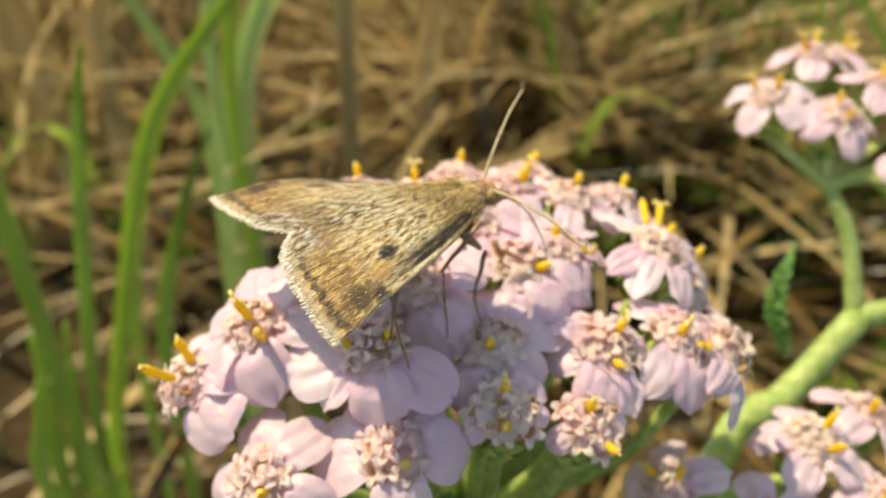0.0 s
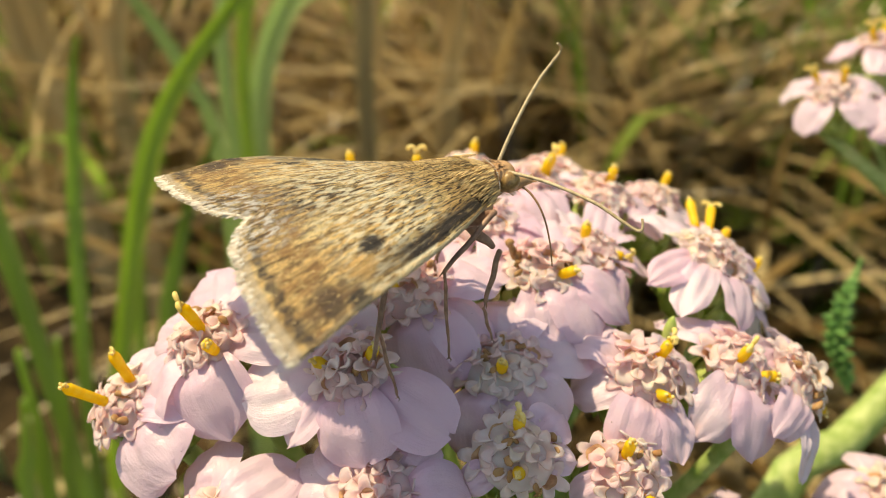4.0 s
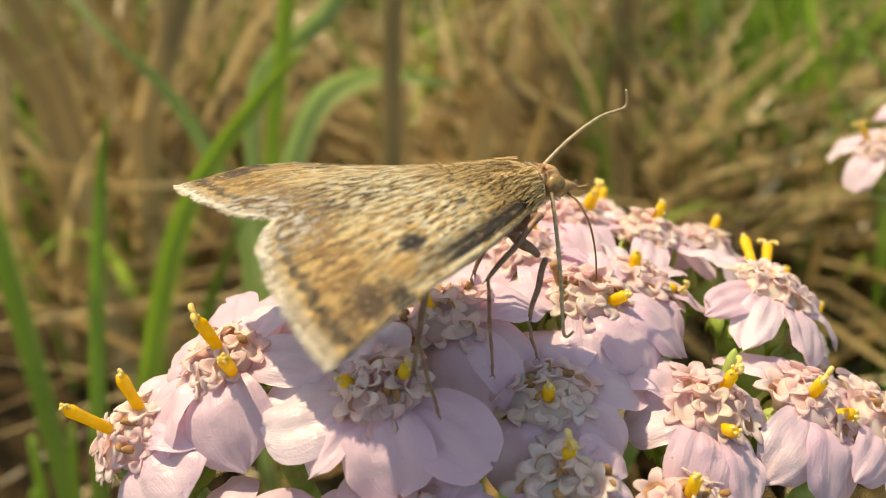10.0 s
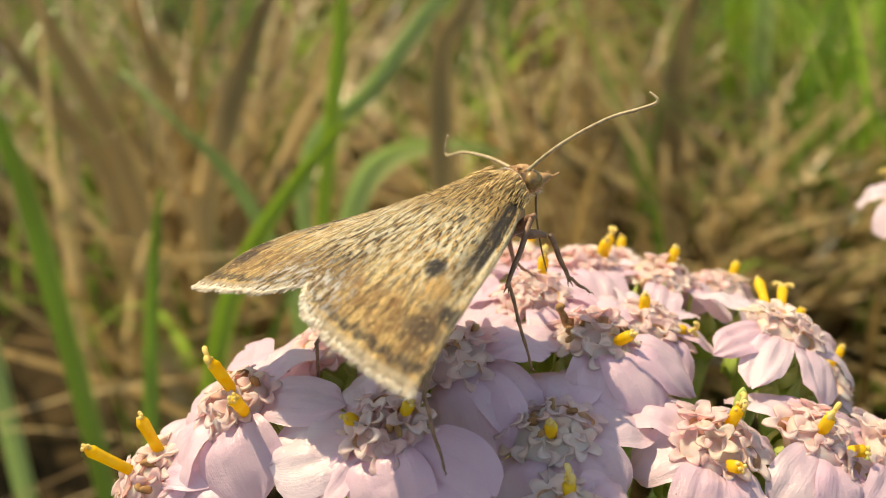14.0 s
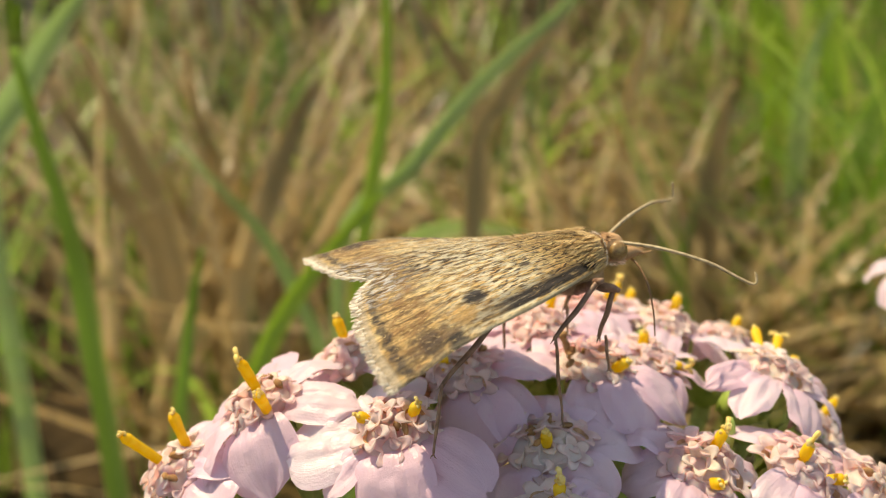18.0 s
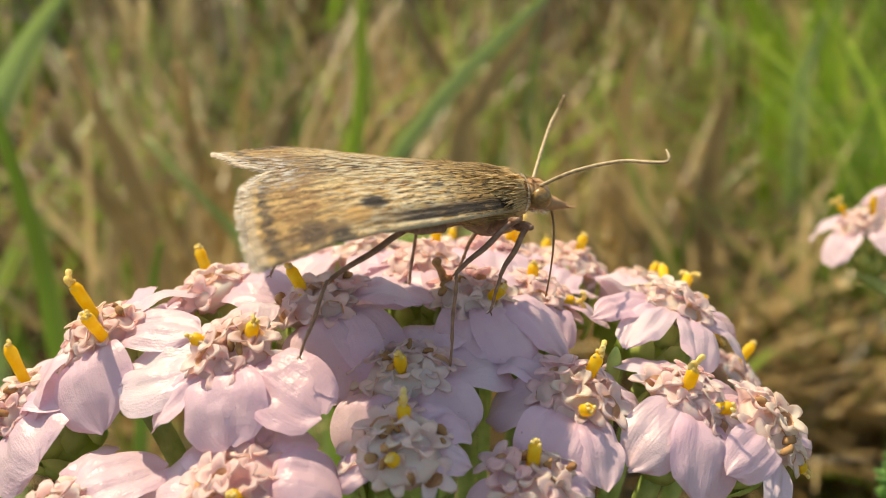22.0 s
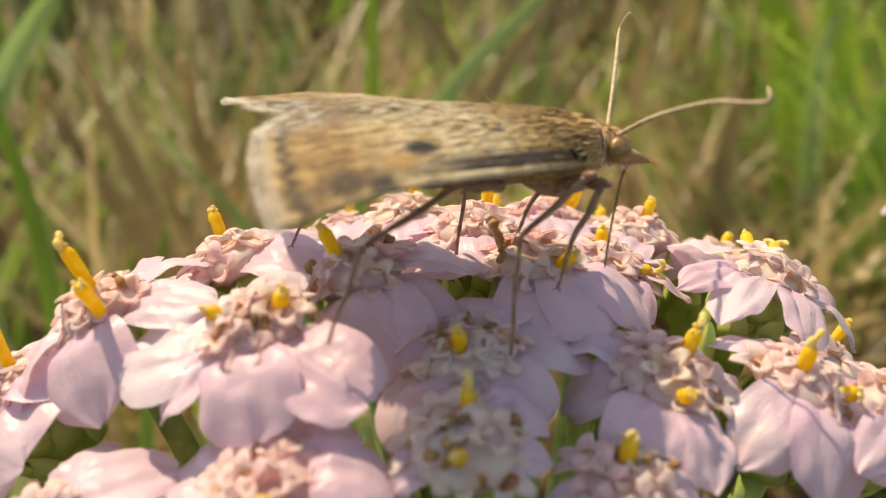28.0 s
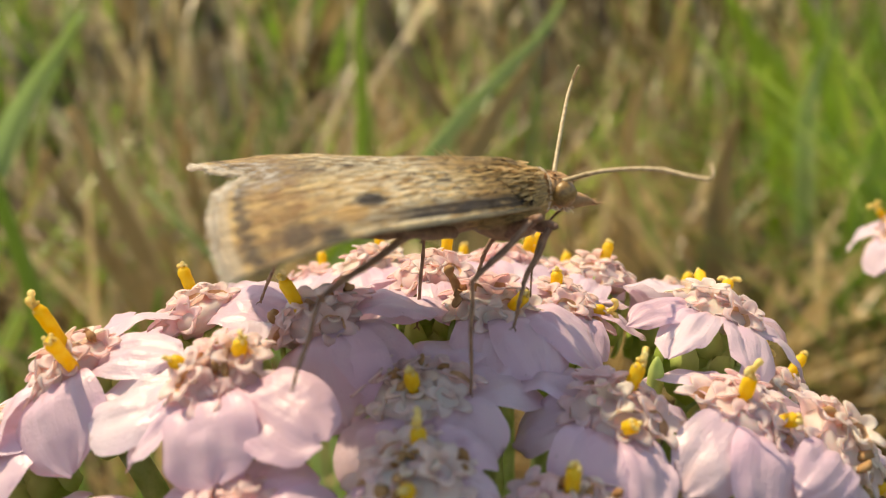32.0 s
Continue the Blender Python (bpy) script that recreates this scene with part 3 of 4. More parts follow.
    tube(bm, bend([(7.3, -4.2, -1.6), (7.5, -4.0, -0.6), (7.58, -3.9, 0.1), (7.62, -3.85, 0.5)], 10), [0.10, 0.12, 0.14, 0.17, 0.2, 0.22, 0.22, 0.2, 0.16, 0.11, 0.04], 9)
    part("bract", bm, GREEN, plant, "small pale green bract")
    return plant


def side_yarrow():
    """The neighbouring stem that carries a second umbel above and a third, lower one."""
    plant = tagged(new("yarrow_plant"), "neighbouring yarrow stem with small pink flower umbels", "flower", "yarrow plants")
    plant.matrix_basis = pose(0, 0, 0)
    ring = [(10, 2.8, 1.8), (80, 2.9, 1.9), (150, 2.8, 1.8), (222, 2.9, 1.9), (295, 2.8, 1.8)]
    mid = (22.5, 17.5)
    upper = ((19.9, 17.4, -2.6), (23.4, 21.3, -2.0), (23.7, 15.9, -3.0), (27.0, 18.6, -2.6), (26.0, 22.8, -3.0), (30.0, 15.2, -3.8), (28.0, 13.0, -5.0), (31.0, 20.0, -3.6))
    for k, c in enumerate(upper):
        turned = [(a + 31 * k, r, w) for a, r, w in ring]
        floret(plant, c, 10, turned, [(60 * k, 0.4, 12, 0.8), (60 * k + 150, 0.6, 25, 0.7)], 60 + k, 0.5, mid, split=False)
        branch(plant, [(23.4, 14.2, -6.8), (c[0] * 0.5 + 11.7, c[1] * 0.5 + 7.1, -5.9), (c[0], c[1], c[2] - 2.3)], 0.5, 0.35)
    low = ((17.4, -4.2, -8.4), (10.3, -6.4, -9.0), (20.6, -6.4, -10.2), (14.6, -8.0, -9.6), (21.4, -1.4, -9.8))
    for k, c in enumerate(low):
        turned = [(a + 47 * k + 20, r, w) for a, r, w in ring]
        floret(plant, c, 9, turned, [(40 + 70 * k, 0.5, 20, 0.9), (70 * k - 60, 0.7, 30, 0.9)], 80 + k, 0.5, (16.5, -4.0), split=k < 2)
        branch(plant, [(17.5, 1.0, -19.5), (c[0] * 0.6 + 6.8, c[1] * 0.6, -15.5), (c[0], c[1], c[2] - 2.3)], 0.6, 0.4)
    branch(plant, [(4, -14, GROUND), (8, -8, -60), (15.4, 1.6, -19.8), (21.2, 6.4, -17.2), (25.7, 9.6, -13.5)], 1.15, 0.9, "stem")
    branch(plant, [(25.5, 9.4, -13.8), (24.9, 12.2, -9.6), (23.4, 14.2, -6.6)], 0.58, 0.5)
    branch(plant, [(25.7, 9.6, -13.5), (29, 10, -13.0), (36, 12, -11.5)], 0.85, 0.7)
    feather_leaf(plant, ((21.3, 8.2, -15.6), (20.4, 9.8, -13.0), (21.8, 12.5, -10.0)), 0.75, 50)
    feather_leaf(plant, ((9.5, 1, -26), (9.0, 0, -22), (10.0, -1.5, -18)), 0.9, 51)
    return plant


# ---- moth ----
def wing_material(name, side):
    """Tan scales with dark flecks in rows along the veins, a dark spot, a toothed dark line and a grey margin."""
    m, t, b = material(name, 0.62)
    tc = t.nodes.new("ShaderNodeTexCoord")
    sep = t.nodes.new("ShaderNodeSeparateXYZ")
    t.links.new(tc.outputs["UV"], sep.inputs[0])
    u, v = sep.outputs[0], sep.outputs[1]
    soft = noise_of(t, mapped(t, (5.0, 7.0, 1.0), "UV"), 1.0, 3.0)
    c = ramp(t, soft, (0.3, (0.58, 0.33, 0.11)), (0.5, (0.76, 0.51, 0.21)), (0.7, (0.88, 0.70, 0.37)))
    warm = noise_of(t, mapped(t, (3.0, 14.0, 1.0), "UV"), 1.3, 2.0)
    c = mix(t, ramp(t, warm, (0.52, 0.0), (0.66, 0.75)), c, (0.62, 0.37, 0.13))
    streak = noise_of(t, mapped(t, (14.0, 32.0, 1.0), "UV"), 1.0, 4.0, 0.65)
    patch = noise_of(t, mapped(t, (4.0, 6.0, 1.0), "UV"), 1.0, 2.0)
    dark = calc(t, "MULTIPLY", ramp(t, streak, (0.545, 0.0), (0.575, 0.9)), ramp(t, patch, (0.42, 0.1), (0.54, 1.0)))
    inner = ramp(t, u, (0.0, 1.0), (0.42, 1.0), (0.60, 0.6), (0.85, 0.5))
    c = mix(t, calc(t, "MULTIPLY", dark, inner), c, (0.05, 0.028, 0.015))
    vein = calc(t, "MULTIPLY", calc(t, "SINE", calc(t, "MULTIPLY", v, 74.0)), 0.5)
    vein = calc(t, "ADD", vein, calc(t, "MULTIPLY", calc(t, "SUBTRACT", streak, 0.5), 5.0))
    outer = ramp(t, u, (0.45, 0.0), (0.60, 0.9), (0.89, 0.75), (0.92, 0.0))
    c = mix(t, calc(t, "MULTIPLY", outer, ramp(t, vein, (0.25, 0.0), (0.55, 0.85))), c, (0.17, 0.09, 0.035))
    ridge = calc(t, "MULTIPLY", ramp(t, v, (0.62, 0.0), (0.78, 1.0)), ramp(t, u, (0.3, 0.0), (0.5, 1.0), (0.8, 1.0), (0.92, 0.2)))
    c = mix(t, calc(t, "MULTIPLY", ridge, ramp(t, streak, (0.40, 0.0), (0.52, 0.9))), c, (0.05, 0.03, 0.018))
    fleck = noise_of(t, mapped(t, (24.0, 66.0, 1.0), "UV"), 1.0, 1.0)
    c = mix(t, calc(t, "MULTIPLY", ramp(t, fleck, (0.535, 0.0), (0.565, 0.97)), inner), c, (0.06, 0.03, 0.013))
    pale = noise_of(t, mapped(t, (15.0, 26.0, 1.0), "UV"), 1.3, 3.0)
    zone = ramp(t, u, (0.22, 0.0), (0.38, 1.0), (0.6, 0.7), (0.75, 0.0))
    c = mix(t, calc(t, "MULTIPLY", ramp(t, pale, (0.47, 0.0), (0.56, 0.9)), zone), c, (0.95, 0.86, 0.64))

    cloud = noise_of(t, mapped(t, (9.0, 8.0, 1.0), "UV"), 1.4, 3.0)
    band = ramp(t, u, (0.66, 0.0), (0.76, 1.0), (0.88, 1.0), (0.93, 0.3))
    c = mix(t, calc(t, "MULTIPLY", band, ramp(t, cloud, (0.46, 0.0), (0.58, 0.8))), c, (0.30, 0.15, 0.05))

    def spot(cu, cv, ru, rv, strength):
        du = calc(t, "DIVIDE", calc(t, "SUBTRACT", u, cu), ru)
        dv = calc(t, "DIVIDE", calc(t, "SUBTRACT", v, cv), rv)
        d = calc(t, "ADD", calc(t, "MULTIPLY", du, du), calc(t, "MULTIPLY", dv, dv))
        d = calc(t, "ADD", d, calc(t, "MULTIPLY", calc(t, "SUBTRACT", streak, 0.5), 2.4))
        return ramp(t, d, (0.35, strength), (0.95, 0.0))

    c = mix(t, spot(0.57, 0.30, 0.05, 0.075, 0.97), c, (0.025, 0.016, 0.014))
    c = mix(t, spot(0.645, 0.20, 0.06, 0.10, 0.8), c, (0.70, 0.42, 0.15))
    c = mix(t, spot(0.72, 0.03, 0.05, 0.08, 0.95), c, (0.03, 0.02, 0.016))
    c = mix(t, spot(0.80, 0.13, 0.05, 0.16, 0.75), c, (0.10, 0.06, 0.035))
    c = mix(t, spot(0.33, 0.42, 0.03, 0.035, 0.8), c, (0.05, 0.03, 0.02))
    edge = calc(t, "MULTIPLY", ramp(t, v, (0.045, 0.0), (0.06, 1.0), (0.15, 1.0), (0.24, 0.0)), ramp(t, u, (0.0, 1.0), (0.48, 1.0), (0.64, 0.3), (0.72, 0.5)))
    c = mix(t, calc(t, "MULTIPLY", edge, ramp(t, streak, (0.30, 0.45), (0.46, 1.0))), c, (0.03, 0.018, 0.012))
    c = mix(t, calc(t, "MULTIPLY", ramp(t, v, (0.0, 0.85), (0.022, 0.9), (0.034, 0.0)), ramp(t, u, (0.5, 1.0), (0.68, 0.25))), c, (0.88, 0.73, 0.47))
    tooth = calc(t, "ADD", u, calc(t, "MULTIPLY", calc(t, "SINE", calc(t, "MULTIPLY", v, 62.0)), 0.008))
    line = ramp(t, tooth, (0.905, 0.0), (0.92, 1.0), (0.945, 1.0), (0.955, 0.0))
    c = mix(t, calc(t, "MULTIPLY", line, ramp(t, streak, (0.3, 0.2), (0.6, 1.0))), c, (0.06, 0.04, 0.028))
    c = mix(t, ramp(t, u, (0.96, 0.0), (0.975, 0.85)), c, (0.60, 0.48, 0.34))
    silver = calc(t, "MULTIPLY", ramp(t, v, (0.55, 0.0), (0.7, 1.0)), ramp(t, u, (0.70, 0.0), (0.82, 1.0)))
    c = mix(t, calc(t, "MULTIPLY", silver, ramp(t, streak, (0.50, 0.0), (0.56, 0.9))), c, (0.74, 0.70, 0.66))
    c = mix(t, calc(t, "MULTIPLY", silver, ramp(t, streak, (0.40, 0.85), (0.46, 0.0))), c, (0.05, 0.035, 0.03))
    grain = noise_of(t, mapped(t, (66.0, 140.0, 1.0), "UV"), 1.0, 3.0)
    c = mix(t, 0.45, c, ramp(t, grain, (0.40, 0.35), (0.48, 1.0)), "MULTIPLY")
    t.links.new(c, b.inputs["Base Color"])
    rib = calc(t, "SINE", calc(t, "MULTIPLY", v, 85.0))
    bump(t, b, calc(t, "ADD", calc(t, "MULTIPLY", rib, 0.25), calc(t, "ADD", grain, streak)), 0.14, 1.0)
    b.inputs["Specular IOR Level"].default_value = 0.5
    translucent(t, b, c, 0.12)
    return m


FUR = plain_material("moth_fur", (0.12, 0.065, 0.03), (0.82, 0.58, 0.28), 5000.0, 0.65, 0.15, 0.03, 0.7)
BELLY = plain_material("moth_belly", (0.20, 0.10, 0.05), (0.55, 0.36, 0.21), 3500.0, 0.6, 0.0, 0.05)
HEADFUR = plain_material("head_fur", (0.11, 0.055, 0.028), (0.50, 0.29, 0.14), 6000.0, 0.6, 0.1, 0.03, 0.7)
EYE = plain_material("moth_eye", (0.20, 0.11, 0.04), (0.42, 0.26, 0.10), 9000.0, 0.35, 0.0, 0.01)
LEGS = plain_material("moth_leg", (0.15, 0.075, 0.05), (0.38, 0.22, 0.14), 4000.0, 0.5, 0.0, 0.02)
FEELER = plain_material("antenna_scales", (0.34, 0.24, 0.12), (0.62, 0.50, 0.32), 6000.0, 0.5, 0.1, 0.02)
TONGUE = plain_material("proboscis", (0.14, 0.07, 0.03), (0.30, 0.16, 0.07), 5000.0, 0.4, 0.0, 0.01)
FRINGE = plain_material("wing_fringe", (0.60, 0.48, 0.35), (0.95, 0.86, 0.73), 5000.0, 0.6, 0.4, 0.02, 0.8)


def wing_point(u, v, side):
    """Forewing, u from root to outer margin, v from the leading edge to the inner margin."""
    lead = bend([(2.75, 0.75, 0), (0.3, 2.75, 0), (-2.7, 4.55, 0), (-4.95, 5.45, 0)], 24)
    back = bend([(2.1, 0.0, 0), (-0.5, -0.28, 0), (-3.0, -0.3, 0), (-4.7, -0.15, 0)], 24)

    def on(line):
        i = min(int(u * 24), 23)
        return line[i].lerp(line[i + 1], u * 24 - i)

    p = on(lead).lerp(on(back), v)
    p.x -= 0.45 * u**4 * math.sin(math.pi * min(1, v * 0.9 + 0.12)) * (1 - 0.3 * v)
    p.x += 0.75 * u**4 * max(0.0, (v - 0.7) / 0.3) ** 2
    low = float(np.interp(u, (0, 0.3, 0.6, 0.75, 1.0), (-0.10, 0.10, 0.28, 0.22, -0.22)))
    top = float(np.interp(u, (0, 0.3, 0.6, 1.0), (0.95, 0.98, 0.86, 0.52))) + (0.03 if side < 0 else 0.0)
    w = max(0.0, 1 - v)
    z = top + (low - top) * w**1.5 + 0.10 * math.sin(math.pi * v)
    z += 0.03 * math.sin(v * 22) * u + 0.04 * math.sin(5 * u + 2 * v)
    return Vector((p.x, side * p.y, z))


def wing(moth, side, mat):
    nu, nv = 40, 34
    bm = bmesh.new()
    grid = [[wing_point(i / nu, j / nv, side) for j in range(nv + 1)] for i in range(nu + 1)]
    sheet(bm, grid, 0.05 if side < 0 else -0.05)
    w = part("forewing", bm, mat, moth, "tan forewing with dark flecks and spot")
    rng = random.Random(7 + side)
    bm = bmesh.new()
    for k in range(420):
        v = k / 419
        p = wing_point(1.0, v, side)
        q = wing_point(0.96, v, side)
        d = (p - q).normalized() + Vector((rng.uniform(-0.25, 0.25), rng.uniform(-0.25, 0.25), rng.uniform(-0.2, 0.3)))
        d.normalize()
        n = d.cross(Vector((0, 0, 1))).normalized()
        L = rng.uniform(0.22, 0.36) * (1 if rng.random() > 0.06 else 0.5)
        s = rng.uniform(0.02, 0.035)
        lift = Vector((0, 0, rng.uniform(-0.03, 0.03)))
        a = p - d * 0.12 + lift
        sheet(bm, [[a - n * s, a + n * s], [a + d * L * 0.6 - n * s * 1.2, a + d * L * 0.6 + n * s * 1.2], [a + d * L - n * s * 0.5, a + d * L + n * s * 0.5]], 0.012)
    part("fringe", bm, FRINGE, w, "pale grey wing fringe")
    # scales that stand up from the wing and catch the light
    bm = bmesh.new()
    for k in range(2400):
        u, v = 0.02 + 0.93 * rng.random() ** 1.5, rng.random() ** 0.8
        p = wing_point(u, v, side) + Vector((0, 0, 0.015))
        d = (wing_point(min(1, u + 0.03), v, side) - wing_point(max(0, u - 0.03), v, side)).normalized() + Vector((0, 0, rng.uniform(0.1, 0.35)))
        n = d.cross(Vector((0, 0, 1))).normalized()
        L, s = rng.uniform(0.10, 0.26), rng.uniform(0.012, 0.03)
        vs = [bm.verts.new(c) for c in (p - n * s, p + n * s, p + d * L + n * s * 0.4, p + d * L - n * s * 0.4)]
        bm.faces.new(vs)
    tagged(part("fuzz", bm, FUR, w, "raised tan wing scales"), kind="stuff")
    bm = bmesh.new()
    grid = []
    for i in range(13):
        row = []
        for j in range(11):
            u, v = i / 12, j / 10
            a = Vector((1.2, 0.7, 0)).lerp(Vector((-3.3, 3.6, 0)), u)
            c = Vector((0.6, 0.2, 0)).lerp(Vector((-3.9, 0.5, 0)), u)
            p = a.lerp(c, v)
            p.x -= 0.5 * u**3 * math.sin(math.pi * v)
            row.append(Vector((p.x, side * p.y, 0.50 - 0.02 * p.y**2 - 0.09 * p.y - 0.14 * max(0, -2.6 - p.x))))
        grid.append(row)
    sheet(bm, grid, 0.04 if side < 0 else -0.04)
    part("hindwing", bm, FRINGE, moth, "pale hindwing folded below")
    return w


def fur(bm, points, length, rng, width=0.035):
    """Flat hairs from places along directions."""
    for p, d in points:
        d = Vector(d).normalized()
        n = d.cross(Vector((rng.uniform(-1, 1), rng.uniform(-1, 1), 1))).normalized()
        L = length * rng.uniform(0.6, 1.3)
        tip = Vector(p) + d * L
        a = Vector(p)
        vs = [bm.verts.new(c) for c in (a - n * width, a + n * width, tip + n * width * 0.25, tip - n * width * 0.25)]
        bm.faces.new(vs)


def moth():
    m = tagged(new("moth"), "small tan moth with dark-flecked wings standing on the flower", "moth")
    rng = random.Random(11)
    bm = bmesh.new()
    blob(bm, (1.9, 0, 0.10), (1.5, 0.92, 0.86), None, 24, 16, 0.05, 1)
    thorax = part("thorax", bm, FUR, m, "furry tan thorax")
    bm = bmesh.new()
    pts = []
    for k in range(2600):
        a, x = rng.uniform(-3.1, 3.1), rng.uniform(-1, 1)
        r = math.sqrt(1 - x * x)
        p = (1.9 + 1.5 * x, 0.93 * r * math.sin(a), 0.12 + 0.85 * r * math.cos(a))
        pts.append((p, (-1.0, 0.3 * math.sin(a), 0.2 * math.cos(a) + 0.1 * rng.random())))
    for k in range(1500):
        sd = rng.choice((-1, 1))
        f, g = rng.random(), rng.random()
        x = 2.85 - 2.0 * f
        y = sd * (0.35 + 0.75 * g + 0.35 * f * g)
        z = 0.84 + 0.10 * f - 0.80 * g * g + 0.04 * rng.random()
        pts.append(((x, y, z), (-1.0, sd * 0.45, -0.12 - 0.3 * g + 0.3 * rng.random())))
    fur(bm, pts, 0.30, rng, 0.024)
    tuft = [((0.75 + rng.uniform(-0.3, 0.3), rng.uniform(-0.35, 0.35), 0.98), (-0.8, rng.uniform(-0.3, 0.3), rng.uniform(0.25, 0.9))) for _ in range(34)]
    fur(bm, tuft, 0.42, rng, 0.012)
    tagged(part("hair", bm, FUR, thorax, "tan hair with dark streaks"), kind="stuff")
    bm = bmesh.new()
    blob(bm, (-0.6, 0, -0.35), (2.6, 0.62, 0.60), None, 40, 24, 0.04, 2)
    for w in bm.verts:
        k = 1 + 0.05 * math.sin(w.co.x * 11)
        w.co.y *= k
        w.co.z = -0.35 + (w.co.z + 0.35) * k
    part("abdomen", bm, BELLY, m, "brown ringed abdomen")
    bm = bmesh.new()
    blob(bm, (2.2, 0, -0.45), (1.0, 0.7, 0.62), None, 16, 12, 0.08, 5)
    part("chest", bm, BELLY, m)
    bm = bmesh.new()
    blob(bm, (3.46, 0, 0.22), (0.48, 0.50, 0.47), None, 18, 14, 0.05, 3)
    head = part("head", bm, HEADFUR, m, "brown scaly head")
    bm = bmesh.new()
    pts = []
    for k in range(420):
        a, x = rng.uniform(-3.1, 3.1), rng.uniform(-1, 0.85)
        r = math.sqrt(1 - x * x)
        if abs(abs(a) - 1.6) < 0.85 and x > -0.45:
            continue
        pts.append(((3.42 + 0.44 * x, 0.49 * r * math.sin(a), 0.22 + 0.46 * r * math.cos(a)), (-0.8 + 0.5 * x, math.sin(a) * 0.3, math.cos(a) * 0.25 + 0.05)))
    fur(bm, pts, 0.18, rng, 0.02)
    ruff = [((3.06, 0.55 * math.sin(a), 0.18 + 0.52 * math.cos(a)), (-0.9, 0.35 * math.sin(a), 0.35 * math.cos(a))) for a in (rng.uniform(-2.6, 2.6) for _ in range(260))]
    fur(bm, ruff, 0.17, rng, 0.025)
    tagged(part("hair", bm, HEADFUR, head, "brown collar hair"), kind="stuff")
    bm = bmesh.new()
    pale = [((3.10, 0.57 * math.sin(a), 0.17 + 0.54 * math.cos(a)), (-0.5, 0.55 * math.sin(a), 0.55 * math.cos(a))) for a in (rng.uniform(-2.9, 2.9) for _ in range(240))]
    for s in (-1, 1):
        pale += [((3.45 + rng.uniform(-0.25, 0.3), s * rng.uniform(0.2, 0.46), -0.10 - rng.uniform(0.0, 0.12)), (0.6, s * 0.4, -0.5)) for _ in range(60)]
    fur(bm, pale, 0.13, rng, 0.022)
    tagged(part("ruff", bm, FRINGE, head, "pale cream collar and cheek scales"), kind="stuff")
    for s in (-1, 1):
        bm = bmesh.new()
        blob(bm, (3.52, s * 0.43, 0.20), (0.32, 0.24, 0.33), None, 20, 14)
        part("eye", bm, EYE, head, "round brown eye")
        bm = bmesh.new()
        tube(bm, bend([(3.62, s * 0.2, -0.08), (4.1, s * 0.16, -0.02), (4.66, s * 0.07, -0.14)], 8), [0.14, 0.19, 0.21, 0.2, 0.18, 0.15, 0.11, 0.07, 0.02], 9)
        pts = [((3.7 + 0.85 * f, s * 0.18, -0.02 - 0.08 * f), (1.0, s * rng.uniform(-0.15, 0.25), rng.uniform(-0.3, 0.2))) for f in (rng.random() for _ in range(50))]
        fur(bm, pts, 0.24, rng, 0.02)
        part("palp", bm, HEADFUR, head, "pointed brown mouth palp")
    wing(m, -1, wing_material("right_wing", -1))
    wing(m, 1, wing_material("left_wing", 1))
    return m


def feeler(moth_ob, hook, curl):
    """Antenna along +x from its root: many short joints, thinner to the hooked tip."""
    bm = bmesh.new()
    line = bend([(0, 0, 0), (1.4, 0, 0.26), (2.9, 0, 0.30), (3.8, 0, 0.14), (4.28, hook * 0.02, 0.06), (4.40, hook * 0.06, 0.06 + 0.14 * curl), (4.42 - 0.12 * curl, hook * 0.12, 0.06 + 0.40 * curl), (4.40 - 0.28 * curl, hook * 0.2, 0.06 + 0.68 * curl)], 60)
    tube(bm, line, [0.056 - 0.022 * i / 60 + (0.006 if i % 2 else 0) for i in range(61)], 7)
    return part("antenna", bm, FEELER, moth_ob, "thin pale antenna with a hooked tip")


def tongue(moth_ob):
    bm = bmesh.new()
    line = bend([(0, 0, 0), (0.5, 0, 0.42), (1.2, 0, 0.55), (2.0, 0, 0.35), (2.7, 0, 0.0)], 26)
    tube(bm, line, [0.040 - 0.018 * i / 26 for i in range(27)], 7)
    return part("proboscis", bm, TONGUE, moth_ob, "thin brown drinking proboscis")


LEG_SIZES = {"front": (1.0, 1.55, 1.1), "mid": (1.4, 2.15, 2.65), "hind": (2.2, 2.6, 2.0)}
